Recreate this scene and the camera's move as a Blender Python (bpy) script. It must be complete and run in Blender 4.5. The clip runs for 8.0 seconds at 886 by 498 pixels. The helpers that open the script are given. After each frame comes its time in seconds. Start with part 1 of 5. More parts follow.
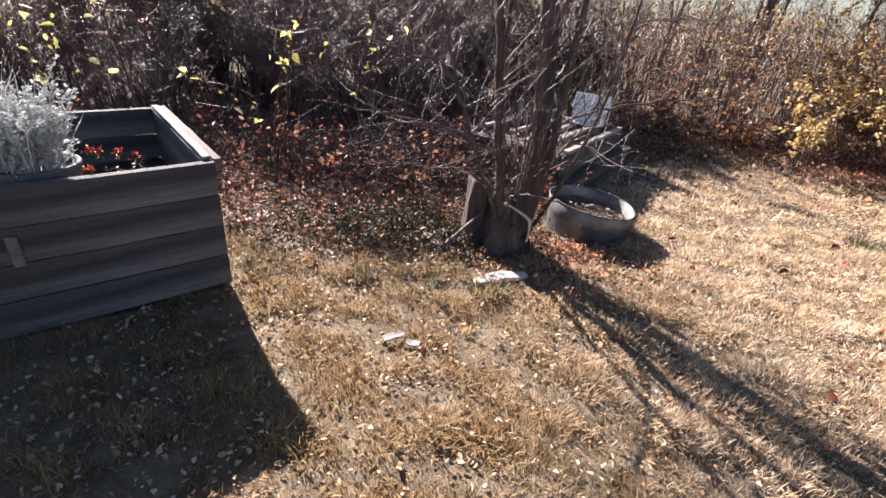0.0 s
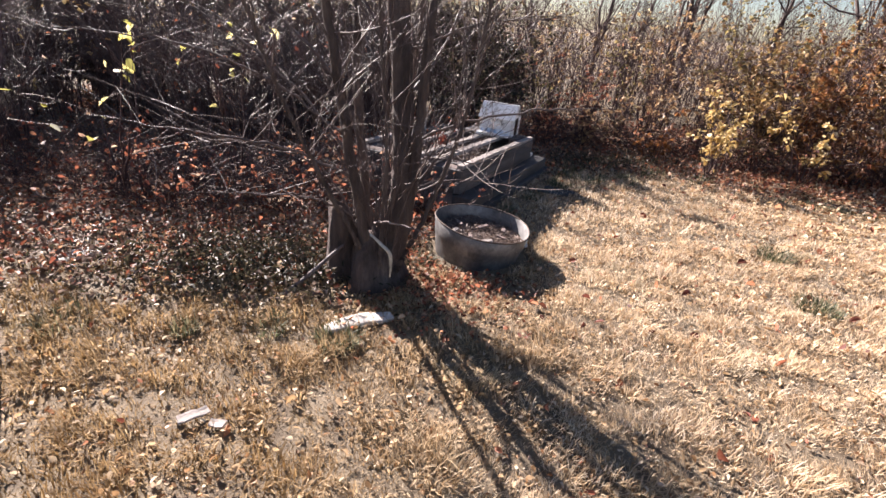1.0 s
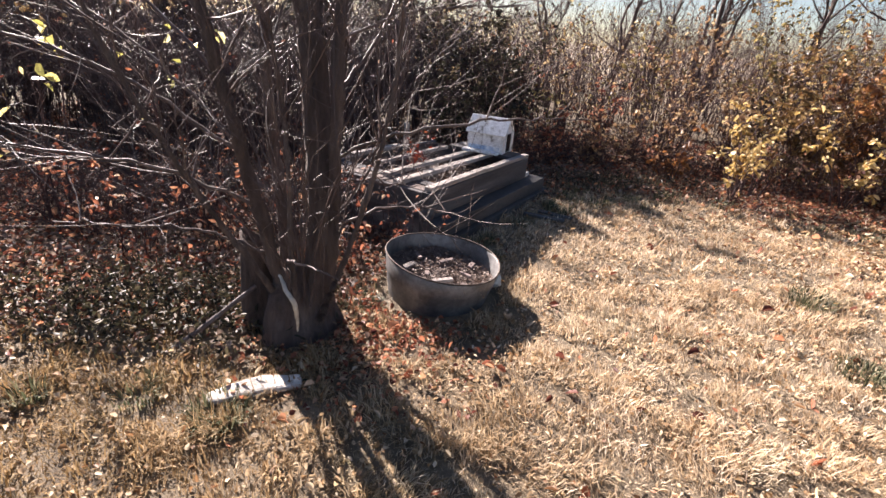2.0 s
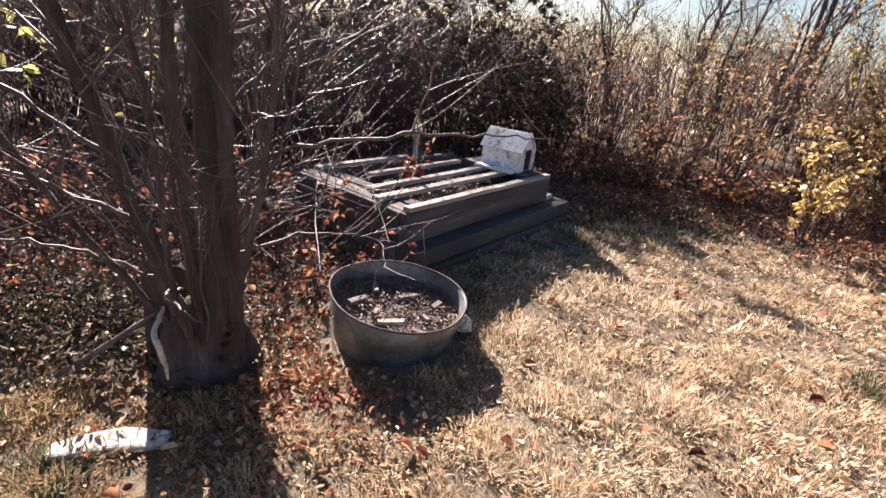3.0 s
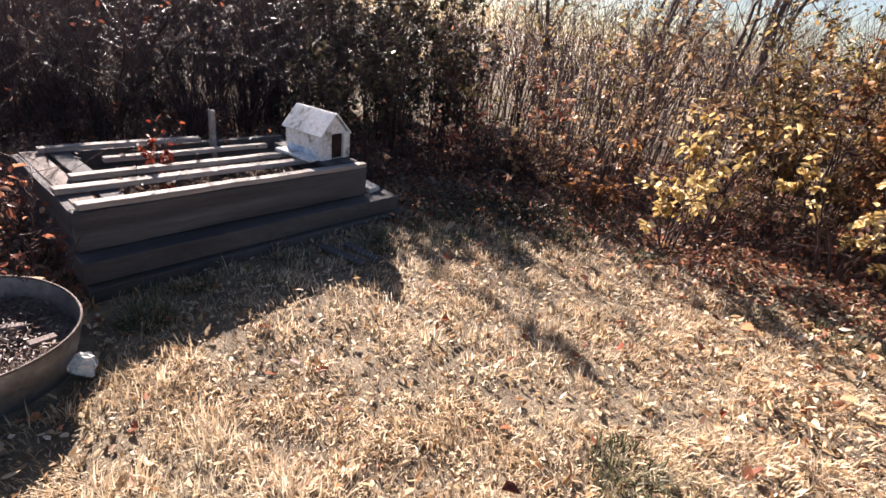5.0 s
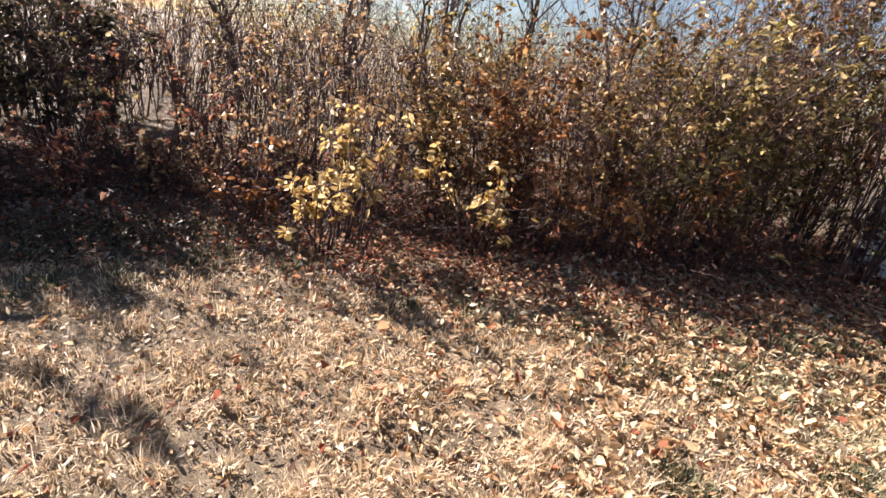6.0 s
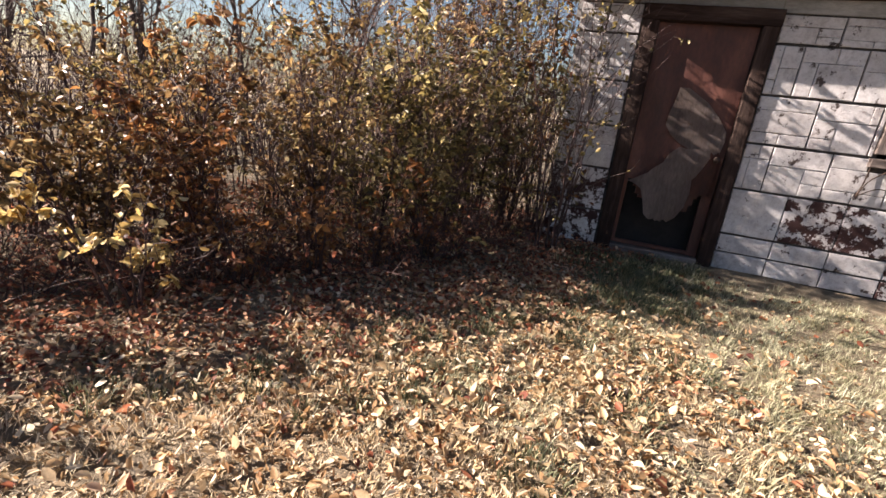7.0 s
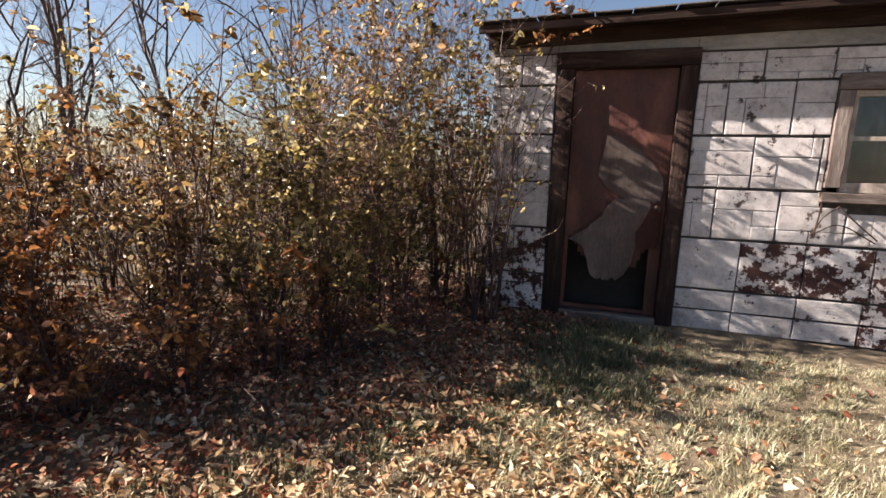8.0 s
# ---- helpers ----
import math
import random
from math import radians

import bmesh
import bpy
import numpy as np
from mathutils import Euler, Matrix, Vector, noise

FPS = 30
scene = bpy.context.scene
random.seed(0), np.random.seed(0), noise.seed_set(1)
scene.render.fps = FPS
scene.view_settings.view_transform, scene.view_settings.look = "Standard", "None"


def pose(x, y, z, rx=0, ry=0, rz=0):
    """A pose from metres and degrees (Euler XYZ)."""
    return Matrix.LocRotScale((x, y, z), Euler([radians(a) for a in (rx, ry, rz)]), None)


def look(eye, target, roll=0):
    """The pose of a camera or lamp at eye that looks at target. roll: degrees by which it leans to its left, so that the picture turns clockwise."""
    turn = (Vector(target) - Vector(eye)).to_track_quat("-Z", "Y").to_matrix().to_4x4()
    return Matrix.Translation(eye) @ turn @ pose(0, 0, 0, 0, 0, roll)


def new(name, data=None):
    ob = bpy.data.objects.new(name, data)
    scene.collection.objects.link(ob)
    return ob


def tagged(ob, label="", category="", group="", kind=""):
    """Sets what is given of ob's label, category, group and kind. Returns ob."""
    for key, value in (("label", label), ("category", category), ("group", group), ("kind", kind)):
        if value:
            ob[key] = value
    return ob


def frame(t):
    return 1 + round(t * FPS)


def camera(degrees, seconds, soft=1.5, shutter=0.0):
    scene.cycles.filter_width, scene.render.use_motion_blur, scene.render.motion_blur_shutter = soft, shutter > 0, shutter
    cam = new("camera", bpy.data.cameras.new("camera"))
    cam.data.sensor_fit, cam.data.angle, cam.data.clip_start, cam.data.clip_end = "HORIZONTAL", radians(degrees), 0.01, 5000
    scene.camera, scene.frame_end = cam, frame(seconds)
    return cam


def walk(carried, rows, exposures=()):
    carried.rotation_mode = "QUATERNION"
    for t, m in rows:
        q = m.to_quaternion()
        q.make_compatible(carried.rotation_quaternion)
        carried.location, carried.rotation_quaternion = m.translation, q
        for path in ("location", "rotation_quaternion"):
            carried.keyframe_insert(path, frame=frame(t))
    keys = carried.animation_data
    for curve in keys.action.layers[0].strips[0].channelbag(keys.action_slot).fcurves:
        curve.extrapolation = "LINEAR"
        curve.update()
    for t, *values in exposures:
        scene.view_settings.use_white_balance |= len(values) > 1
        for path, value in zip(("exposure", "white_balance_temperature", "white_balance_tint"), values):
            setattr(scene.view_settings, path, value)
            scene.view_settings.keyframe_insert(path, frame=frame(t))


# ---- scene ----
cam = camera(85.6, 8.0)
METRES, EYE, TILT, LEAN, TURN = 5.5, 1.292, -27.54, -4.585, 0.0
EXPOSURE = 2.28
ROWS = [
    (0.0, 0.0, 0.0, 0.0, 0.0, 0.0, -0.0),
    (0.5, 0.0413, 0.0346, 0.0137, -4.49, -0.15, 1.01),
    (1.0, 0.0903, 0.0672, 0.0225, -5.02, 0.86, 2.27),
    (1.5, 0.1284, 0.1108, 0.0317, -4.43, 1.92, 2.47),
    (3.0, 0.2445, 0.2199, 0.0677, 5.23, 3.85, -3.69),
    (3.5, 0.2904, 0.2609, 0.0817, 7.49, 3.1, -4.87),
    (4.0, 0.3412, 0.2903, 0.0915, 10.43, 2.21, -6.32),
    (5.5, 0.5198, 0.3634, 0.12, -5.91, 2.0, -0.84),
    (6.0, 0.5874, 0.3824, 0.127, -21.98, 1.53, 6.05),
    (6.5, 0.6562, 0.3787, 0.1208, -34.8, -0.8, 13.54),
    (7.0, 0.7187, 0.3828, 0.1172, -46.9, -2.71, 17.21),
    (7.5, 0.7857, 0.3928, 0.1173, -50.22, -0.39, 19.44),
    (8.0, 0.8504, 0.369, 0.1056, -48.22, 4.37, 22.55),
]
walk(cam, [(t, pose(0, 0, EYE, TILT, LEAN, TURN) @ pose(METRES * x, METRES * y, METRES * z, 90 + pitch, roll, yaw)) for t, x, y, z, yaw, pitch, roll in ROWS],
     exposures=[(0.0, EXPOSURE, 6400, 21), (1.5, EXPOSURE - 0.03, 6600, 21), (5.0, EXPOSURE, 6750, 21), (6.5, EXPOSURE - 0.12, 6850, 19), (8.0, EXPOSURE - 0.13, 7050, 17)])

# ---- world and sun ----
SUN_FROM = Vector((-0.545, 0.838, math.tan(radians(28)))).normalized()
world = bpy.data.worlds.new("sky")
scene.world = world
world.use_nodes = True
wn = world.node_tree
sky = wn.nodes.new("ShaderNodeTexSky")
sky.sky_type = "NISHITA"
sky.sun_disc = False
sky.sun_elevation = radians(28)
sky.sun_rotation = math.atan2(-0.545, 0.838)
sky.dust_density = 0.6
sky.ozone_density = 2.5
wn.links.new(sky.outputs[0], wn.nodes["Background"].inputs[0])
wn.nodes["Background"].inputs[1].default_value = 0.032
sun = new("sun", bpy.data.lights.new("sun", "SUN"))
sun.data.energy = 5.0
sun.data.angle = radians(0.6)
sun.data.color = (1.0, 0.93, 0.84)
sun.matrix_world = look(SUN_FROM * 30, (0, 0, 0))


# ---- materials ----
def ramp(nt, fac, stops):
    r = nt.nodes.new("ShaderNodeValToRGB")
    while len(r.color_ramp.elements) < len(stops):
        r.color_ramp.elements.new(0.5)
    for e, (p, c) in zip(r.color_ramp.elements, stops):
        e.position = p
        e.color = (*c, 1)
    nt.links.new(fac, r.inputs[0])
    return r.outputs[0]


def noise_tex(nt, vec, scale, detail=6, rough=0.6, stretch=None):
    if stretch:
        mp = nt.nodes.new("ShaderNodeMapping")
        mp.inputs["Scale"].default_value = stretch
        nt.links.new(vec, mp.inputs[0])
        vec = mp.outputs[0]
    n = nt.nodes.new("ShaderNodeTexNoise")
    n.inputs["Scale"].default_value = scale
    n.inputs["Detail"].default_value = detail
    n.inputs["Roughness"].default_value = rough
    nt.links.new(vec, n.inputs["Vector"])
    return n.outputs[0]


def mixc(nt, fac, a, b, mode="MIX"):
    m = nt.nodes.new("ShaderNodeMix")
    m.data_type = "RGBA"
    m.blend_type = mode
    for sock, v in ((m.inputs[0], fac), (m.inputs[6], a), (m.inputs[7], b)):
        if isinstance(v, (int, float)):
            sock.default_value = v
        elif isinstance(v, tuple):
            sock.default_value = (*v, 1)
        else:
            nt.links.new(v, sock)
    return m.outputs[2]


def base_mat(name, rough=0.8, metal=0.0, spec=0.4):
    m = bpy.data.materials.new(name)
    m.use_nodes = True
    nt = m.node_tree
    b = nt.nodes["Principled BSDF"]
    b.inputs["Roughness"].default_value = rough
    b.inputs["Metallic"].default_value = metal
    b.inputs["Specular IOR Level"].default_value = spec
    geo = nt.nodes.new("ShaderNodeNewGeometry")
    tc = nt.nodes.new("ShaderNodeTexCoord")
    return m, nt, b, geo, tc


def add_bump(nt, b, height, strength, dist=0.01):
    bp = nt.nodes.new("ShaderNodeBump")
    bp.inputs["Strength"].default_value = strength
    bp.inputs["Distance"].default_value = dist
    nt.links.new(height, bp.inputs["Height"])
    nt.links.new(bp.outputs[0], b.inputs["Normal"])


def mottled(name, stops, scale, fine, rough=0.85, bump=0.4, metal=0.0, stretch=None, spec=0.4, dist=0.01):
    """Colour from coarse and fine noise, with relief."""
    m, nt, b, geo, tc = base_mat(name, rough, metal, spec)
    vec = tc.outputs["Object"]
    big = noise_tex(nt, vec, scale, 4, 0.55, stretch)
    small = noise_tex(nt, vec, fine, 8, 0.7, stretch)
    col = ramp(nt, big, stops)
    shade = ramp(nt, small, [(0.25, (0.55, 0.55, 0.55)), (0.7, (1.15, 1.15, 1.15))])
    nt.links.new(mixc(nt, 1.0, col, shade, "MULTIPLY"), b.inputs["Base Color"])
    rr = nt.nodes.new("ShaderNodeMapRange")
    rr.inputs[3].default_value = max(rough - 0.15, 0.05)
    rr.inputs[4].default_value = min(rough + 0.12, 1)
    nt.links.new(small, rr.inputs[0])
    nt.links.new(rr.outputs[0], b.inputs["Roughness"])
    add_bump(nt, b, small, bump, dist)
    return m


def leaf_mat(name, stops, through_light=0.45, rough=0.55, clumping=0.0):
    """Thin leaf: the colour differs from leaf to leaf, and light passes through."""
    m, nt, b, geo, tc = base_mat(name, rough, 0, 0.3)
    clump = ramp(nt, noise_tex(nt, geo.outputs["Position"], 2.2, 3), [(0.3, (0, 0, 0)), (0.7, (1, 1, 1))])
    col = ramp(nt, mixc(nt, clumping, geo.outputs["Random Per Island"], clump), stops)
    vein = noise_tex(nt, geo.outputs["Position"], 90, 3)
    col = mixc(nt, 0.6, col, ramp(nt, vein, [(0.3, (0.6, 0.55, 0.5)), (0.65, (1.1, 1.1, 1.1))]), "MULTIPLY")
    nt.links.new(col, b.inputs["Base Color"])
    tr = nt.nodes.new("ShaderNodeBsdfTranslucent")
    nt.links.new(col, tr.inputs[0])
    mx = nt.nodes.new("ShaderNodeMixShader")
    mx.inputs[0].default_value = through_light
    nt.links.new(b.outputs[0], mx.inputs[1])
    nt.links.new(tr.outputs[0], mx.inputs[2])
    nt.links.new(mx.outputs[0], nt.nodes["Material Output"].inputs[0])
    return m


def grass_mat():
    m, nt, b, geo, tc = base_mat("dry_grass", 0.7, 0, 0.25)
    rnd = geo.outputs["Random Per Island"]
    dry = ramp(nt, rnd, [(0.0, (0.32, 0.23, 0.13)), (0.3, (0.56, 0.455, 0.32)), (0.7, (0.72, 0.61, 0.455)), (1.0, (0.82, 0.75, 0.63))])
    green = ramp(nt, rnd, [(0.0, (0.15, 0.16, 0.095)), (0.5, (0.38, 0.39, 0.27)), (1.0, (0.64, 0.63, 0.49))])
    patch = noise_tex(nt, geo.outputs["Position"], 1.7, 4, 0.6)
    sep = nt.nodes.new("ShaderNodeSeparateXYZ")
    nt.links.new(geo.outputs["Position"], sep.inputs[0])
    east = nt.nodes.new("ShaderNodeMapRange")
    east.inputs[1].default_value, east.inputs[2].default_value = 4.2, 7.2
    east.inputs[3].default_value, east.inputs[4].default_value = 0.0, 0.5
    nt.links.new(sep.outputs[0], east.inputs[0])
    add = nt.nodes.new("ShaderNodeMath")
    nt.links.new(patch, add.inputs[0])
    nt.links.new(east.outputs[0], add.inputs[1])
    fac = ramp(nt, add.outputs[0], [(0.58, (0, 0, 0)), (0.85, (1, 1, 1))])
    col = mixc(nt, fac, dry, green)
    tone = ramp(nt, noise_tex(nt, geo.outputs["Position"], 3.4, 6, 0.65), [(0.3, (0.62, 0.52, 0.42)), (0.46, (0.95, 0.90, 0.82)), (0.62, (1.08, 1.06, 1.04))])
    col = mixc(nt, 1.0, col, tone, "MULTIPLY")
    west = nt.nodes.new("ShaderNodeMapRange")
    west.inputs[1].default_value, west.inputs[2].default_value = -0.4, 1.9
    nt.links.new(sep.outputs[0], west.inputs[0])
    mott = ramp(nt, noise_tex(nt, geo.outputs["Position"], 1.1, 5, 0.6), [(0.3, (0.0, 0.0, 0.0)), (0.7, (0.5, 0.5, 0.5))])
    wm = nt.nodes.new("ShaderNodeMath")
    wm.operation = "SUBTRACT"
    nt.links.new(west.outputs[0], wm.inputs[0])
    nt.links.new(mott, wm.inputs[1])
    # browner west grass; part of this darkening paints in the planter's shade
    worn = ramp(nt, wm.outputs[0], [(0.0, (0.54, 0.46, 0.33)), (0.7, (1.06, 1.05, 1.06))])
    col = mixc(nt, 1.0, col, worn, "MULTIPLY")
    nt.links.new(col, b.inputs["Base Color"])
    tr = nt.nodes.new("ShaderNodeBsdfTranslucent")
    nt.links.new(col, tr.inputs[0])
    mx = nt.nodes.new("ShaderNodeMixShader")
    mx.inputs[0].default_value = 0.45
    nt.links.new(b.outputs[0], mx.inputs[1])
    nt.links.new(tr.outputs[0], mx.inputs[2])
    nt.links.new(mx.outputs[0], nt.nodes["Material Output"].inputs[0])
    return m


def stone_mat(name, paint, bare, peel):
    """Painted block: worn paint over darker stone, gritty relief."""
    m, nt, b, geo, tc = base_mat(name, 0.8, 0, 0.3)
    pos = geo.outputs["Position"]
    grit = noise_tex(nt, pos, 140, 6, 0.7)
    wear = noise_tex(nt, pos, 9, 9, 0.72)
    dirt = noise_tex(nt, pos, 3.0, 5, 0.6)
    oi = nt.nodes.new("ShaderNodeObjectInfo")
    tone = ramp(nt, oi.outputs["Random"], [(0, (0.86, 0.84, 0.84)), (1, (1.0, 0.99, 1.0))])
    col = mixc(nt, 1.0, paint, ramp(nt, dirt, [(0.28, (0.5, 0.48, 0.48)), (0.42, (0.82, 0.80, 0.80)), (0.62, (1, 1, 1))]), "MULTIPLY")
    col = mixc(nt, 1.0, col, tone, "MULTIPLY")
    under = mixc(nt, grit, bare, tuple(c * 2.2 for c in bare))
    mask = ramp(nt, wear, [(peel - 0.02, (1, 1, 1)), (peel + 0.02, (0, 0, 0))])
    col = mixc(nt, mask, col, under)
    pits = ramp(nt, noise_tex(nt, pos, 45, 4, 0.8), [(0.26, (0.25, 0.23, 0.23)), (0.33, (1, 1, 1))])
    col = mixc(nt, 1.0, col, pits, "MULTIPLY")
    col = mixc(nt, 1.0, col, ramp(nt, noise_tex(nt, pos, 22, 8, 0.75), [(0.35, (0.70, 0.68, 0.68)), (0.55, (1.0, 1.0, 1.0))]), "MULTIPLY")
    nt.links.new(col, b.inputs["Base Color"])
    add_bump(nt, b, mixc(nt, 0.5, grit, wear), 0.9, 0.010)
    return m


def glass_mat():
    m, nt, b, geo, tc = base_mat("window_glass", 0.08, 0, 0.2)
    b.inputs["Base Color"].default_value = (0.9, 0.92, 0.92, 1)
    b.inputs["Transmission Weight"].default_value = 1.0
    smear = noise_tex(nt, tc.outputs["Object"], 6, 6)
    rr = nt.nodes.new("ShaderNodeMapRange")
    rr.inputs[3].default_value, rr.inputs[4].default_value = 0.03, 0.16
    nt.links.new(smear, rr.inputs[0])
    nt.links.new(rr.outputs[0], b.inputs["Roughness"])
    return m


M_GROUND = mottled("soil_and_thatch", [(0.3, (0.15, 0.112, 0.077)), (0.5, (0.25, 0.195, 0.13)), (0.7, (0.37, 0.295, 0.20))], 9, 130, 0.95, 1.0, dist=0.03)
M_GRASS = grass_mat()
M_GREEN = leaf_mat("green_blades", [(0, (0.04, 0.05, 0.028)), (0.5, (0.10, 0.115, 0.06)), (0.8, (0.22, 0.21, 0.12)), (1, (0.38, 0.33, 0.2))], 0.3)
M_REDLEAF = leaf_mat("russet_fallen_leaf", [(0, (0.09, 0.032, 0.025)), (0.3, (0.24, 0.082, 0.052)), (0.55, (0.42, 0.16, 0.09)), (0.8, (0.58, 0.30, 0.17)), (1, (0.66, 0.51, 0.37))], 0.42)
M_PALELEAF = leaf_mat("straw_fallen_leaf", [(0, (0.20, 0.10, 0.05)), (0.2, (0.36, 0.22, 0.11)), (0.45, (0.52, 0.37, 0.21)), (0.75, (0.64, 0.50, 0.33)), (0.95, (0.74, 0.65, 0.50)), (1, (0.42, 0.14, 0.07))], 0.35)
M_GOLD = leaf_mat("golden_leaf", [(0, (0.05, 0.032, 0.018)), (0.3, (0.11, 0.068, 0.032)), (0.5, (0.23, 0.13, 0.052)), (0.7, (0.42, 0.28, 0.12)), (0.87, (0.60, 0.47, 0.24)), (1, (0.72, 0.62, 0.40))], 0.36, 0.4, 0.4)
M_TAN = leaf_mat("withered_tan_leaf", [(0, (0.09, 0.05, 0.032)), (0.3, (0.22, 0.125, 0.07)), (0.6, (0.40, 0.26, 0.14)), (0.85, (0.58, 0.44, 0.26)), (1, (0.70, 0.60, 0.40))], 0.45, 0.45, 0.2)
M_BUTTER = leaf_mat("pale_butter_leaf", [(0, (0.25, 0.15, 0.05)), (0.3, (0.52, 0.36, 0.13)), (0.7, (0.70, 0.54, 0.24)), (1, (0.78, 0.66, 0.42))], 0.4, 0.45)
M_OLIVE = leaf_mat("olive_brown_leaf", [(0, (0.04, 0.038, 0.018)), (0.3, (0.10, 0.085, 0.036)), (0.5, (0.20, 0.15, 0.055)), (0.72, (0.42, 0.33, 0.13)), (1, (0.68, 0.58, 0.32))], 0.38, 0.38, 0.3)
M_RUST = leaf_mat("rusty_orange_leaf", [(0, (0.06, 0.028, 0.018)), (0.35, (0.16, 0.068, 0.03)), (0.65, (0.34, 0.15, 0.052)), (0.9, (0.55, 0.31, 0.12)), (1, (0.66, 0.50, 0.28))], 0.36, 0.4, 0.4)
M_YELLOW = leaf_mat("yellow_green_leaf", [(0, (0.30, 0.30, 0.08)), (0.6, (0.58, 0.52, 0.16)), (1, (0.70, 0.64, 0.32))], 0.5)
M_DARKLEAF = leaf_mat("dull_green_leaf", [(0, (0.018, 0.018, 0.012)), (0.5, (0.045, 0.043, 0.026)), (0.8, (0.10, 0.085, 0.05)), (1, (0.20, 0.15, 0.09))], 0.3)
M_SILVER = leaf_mat("silver_felted_leaf", [(0, (0.42, 0.45, 0.44)), (0.6, (0.60, 0.63, 0.62)), (1, (0.74, 0.76, 0.76))], 0.25, 0.9)
M_REDFLOWER = leaf_mat("red_petal", [(0, (0.12, 0.018, 0.012)), (0.6, (0.28, 0.045, 0.025)), (1, (0.38, 0.12, 0.05))], 0.3)
M_BARK = mottled("grey_brown_bark", [(0.3, (0.06, 0.043, 0.038)), (0.55, (0.13, 0.098, 0.086)), (0.75, (0.23, 0.185, 0.165))], 14, 60, 0.95, 1.0, stretch=(1, 1, 0.18), dist=0.03)
M_TWIG = mottled("bare_twig_bark", [(0.3, (0.065, 0.046, 0.043)), (0.6, (0.125, 0.093, 0.086)), (0.8, (0.21, 0.168, 0.158))], 10, 80, 0.6, 0.3, spec=0.35)
M_STEM = mottled("mauve_brown_stems", [(0.3, (0.045, 0.025, 0.024)), (0.6, (0.095, 0.057, 0.053)), (0.8, (0.16, 0.102, 0.092))], 5, 70, 0.7, 0.3, spec=0.25)
M_THICKET = mottled("maroon_grey_twigs", [(0.3, (0.045, 0.027, 0.029)), (0.6, (0.09, 0.058, 0.060)), (0.8, (0.16, 0.115, 0.115))], 6, 70, 0.5, 0.3, spec=0.5)
M_PALEWOOD = mottled("peeled_pale_wood", [(0.3, (0.42, 0.36, 0.28)), (0.7, (0.66, 0.60, 0.50))], 9, 70, 0.8, 0.4)
M_OLDWOOD = mottled("weathered_grey_board", [(0.25, (0.032, 0.031, 0.032)), (0.45, (0.08, 0.076, 0.078)), (0.6, (0.13, 0.125, 0.125)), (0.78, (0.25, 0.24, 0.235))], 8, 150, 0.9, 1.0, stretch=(0.10, 1, 1.7))
M_LIGHTWOOD = mottled("sun_bleached_board", [(0.25, (0.15, 0.128, 0.115)), (0.5, (0.31, 0.275, 0.25)), (0.75, (0.50, 0.46, 0.43))], 6, 40, 0.85, 0.8, stretch=(0.12, 1, 1))
M_CAP = mottled("bleached_cap_board", [(0.3, (0.10, 0.09, 0.085)), (0.5, (0.22, 0.20, 0.19)), (0.7, (0.42, 0.39, 0.37))], 9, 80, 0.9, 0.8, stretch=(0.15, 1, 1))
M_CONCRETE = mottled("dark_base_timber", [(0.3, (0.04, 0.038, 0.038)), (0.7, (0.10, 0.095, 0.092))], 5, 60, 0.9, 0.6, stretch=(0.3, 1, 1))
M_SLAB = mottled("pale_flat_stone", [(0.3, (0.45, 0.42, 0.38)), (0.7, (0.68, 0.65, 0.60))], 12, 60, 0.9, 0.5)
M_SOIL = mottled("bark_mulch_soil", [(0.3, (0.11, 0.082, 0.07)), (0.6, (0.22, 0.17, 0.145)), (0.8, (0.33, 0.27, 0.235))], 14, 70, 0.95, 1.0, dist=0.02)
M_DARKSOIL = mottled("dark_planter_soil", [(0.3, (0.025, 0.018, 0.014)), (0.6, (0.06, 0.044, 0.034)), (0.8, (0.11, 0.08, 0.06))], 14, 70, 0.95, 1.0, dist=0.02)
M_ZINC = mottled("dull_galvanised_steel", [(0.25, (0.09, 0.088, 0.088)), (0.5, (0.18, 0.178, 0.178)), (0.75, (0.30, 0.295, 0.29))], 8, 50, 0.55, 0.12, metal=0.55)
M_WHITE = mottled("chipped_white_paint", [(0.32, (0.22, 0.20, 0.175)), (0.42, (0.66, 0.65, 0.63)), (0.52, (0.80, 0.80, 0.795)), (0.8, (0.87, 0.87, 0.87))], 16, 60, 0.75, 0.5)
M_BLUE = mottled("faded_blue_paint", [(0.35, (0.26, 0.42, 0.66)), (0.52, (0.50, 0.62, 0.76)), (0.65, (0.78, 0.80, 0.82))], 12, 50, 0.7, 0.2)
M_STONE = stone_mat("painted_stone_block", (0.62, 0.61, 0.61), (0.045, 0.033, 0.03), 0.395)
M_FRIEZE = mottled("grey_painted_board", [(0.25, (0.13, 0.125, 0.125)), (0.5, (0.23, 0.225, 0.225)), (0.75, (0.33, 0.32, 0.32))], 4, 40, 0.8, 0.4, stretch=(0.3, 1, 1))
M_PEEL = stone_mat("peeling_painted_block", (0.76, 0.75, 0.755), (0.032, 0.014, 0.013), 0.505)
M_MORTAR = mottled("dark_joint_mortar", [(0.3, (0.035, 0.03, 0.03)), (0.7, (0.10, 0.09, 0.085))], 20, 90, 0.95, 0.5)
M_TRIM = mottled("worn_brown_trim", [(0.25, (0.015, 0.009, 0.008)), (0.5, (0.036, 0.022, 0.019)), (0.75, (0.10, 0.068, 0.057))], 9, 70, 0.95, 0.8, stretch=(0.12, 1, 1), spec=0.12)
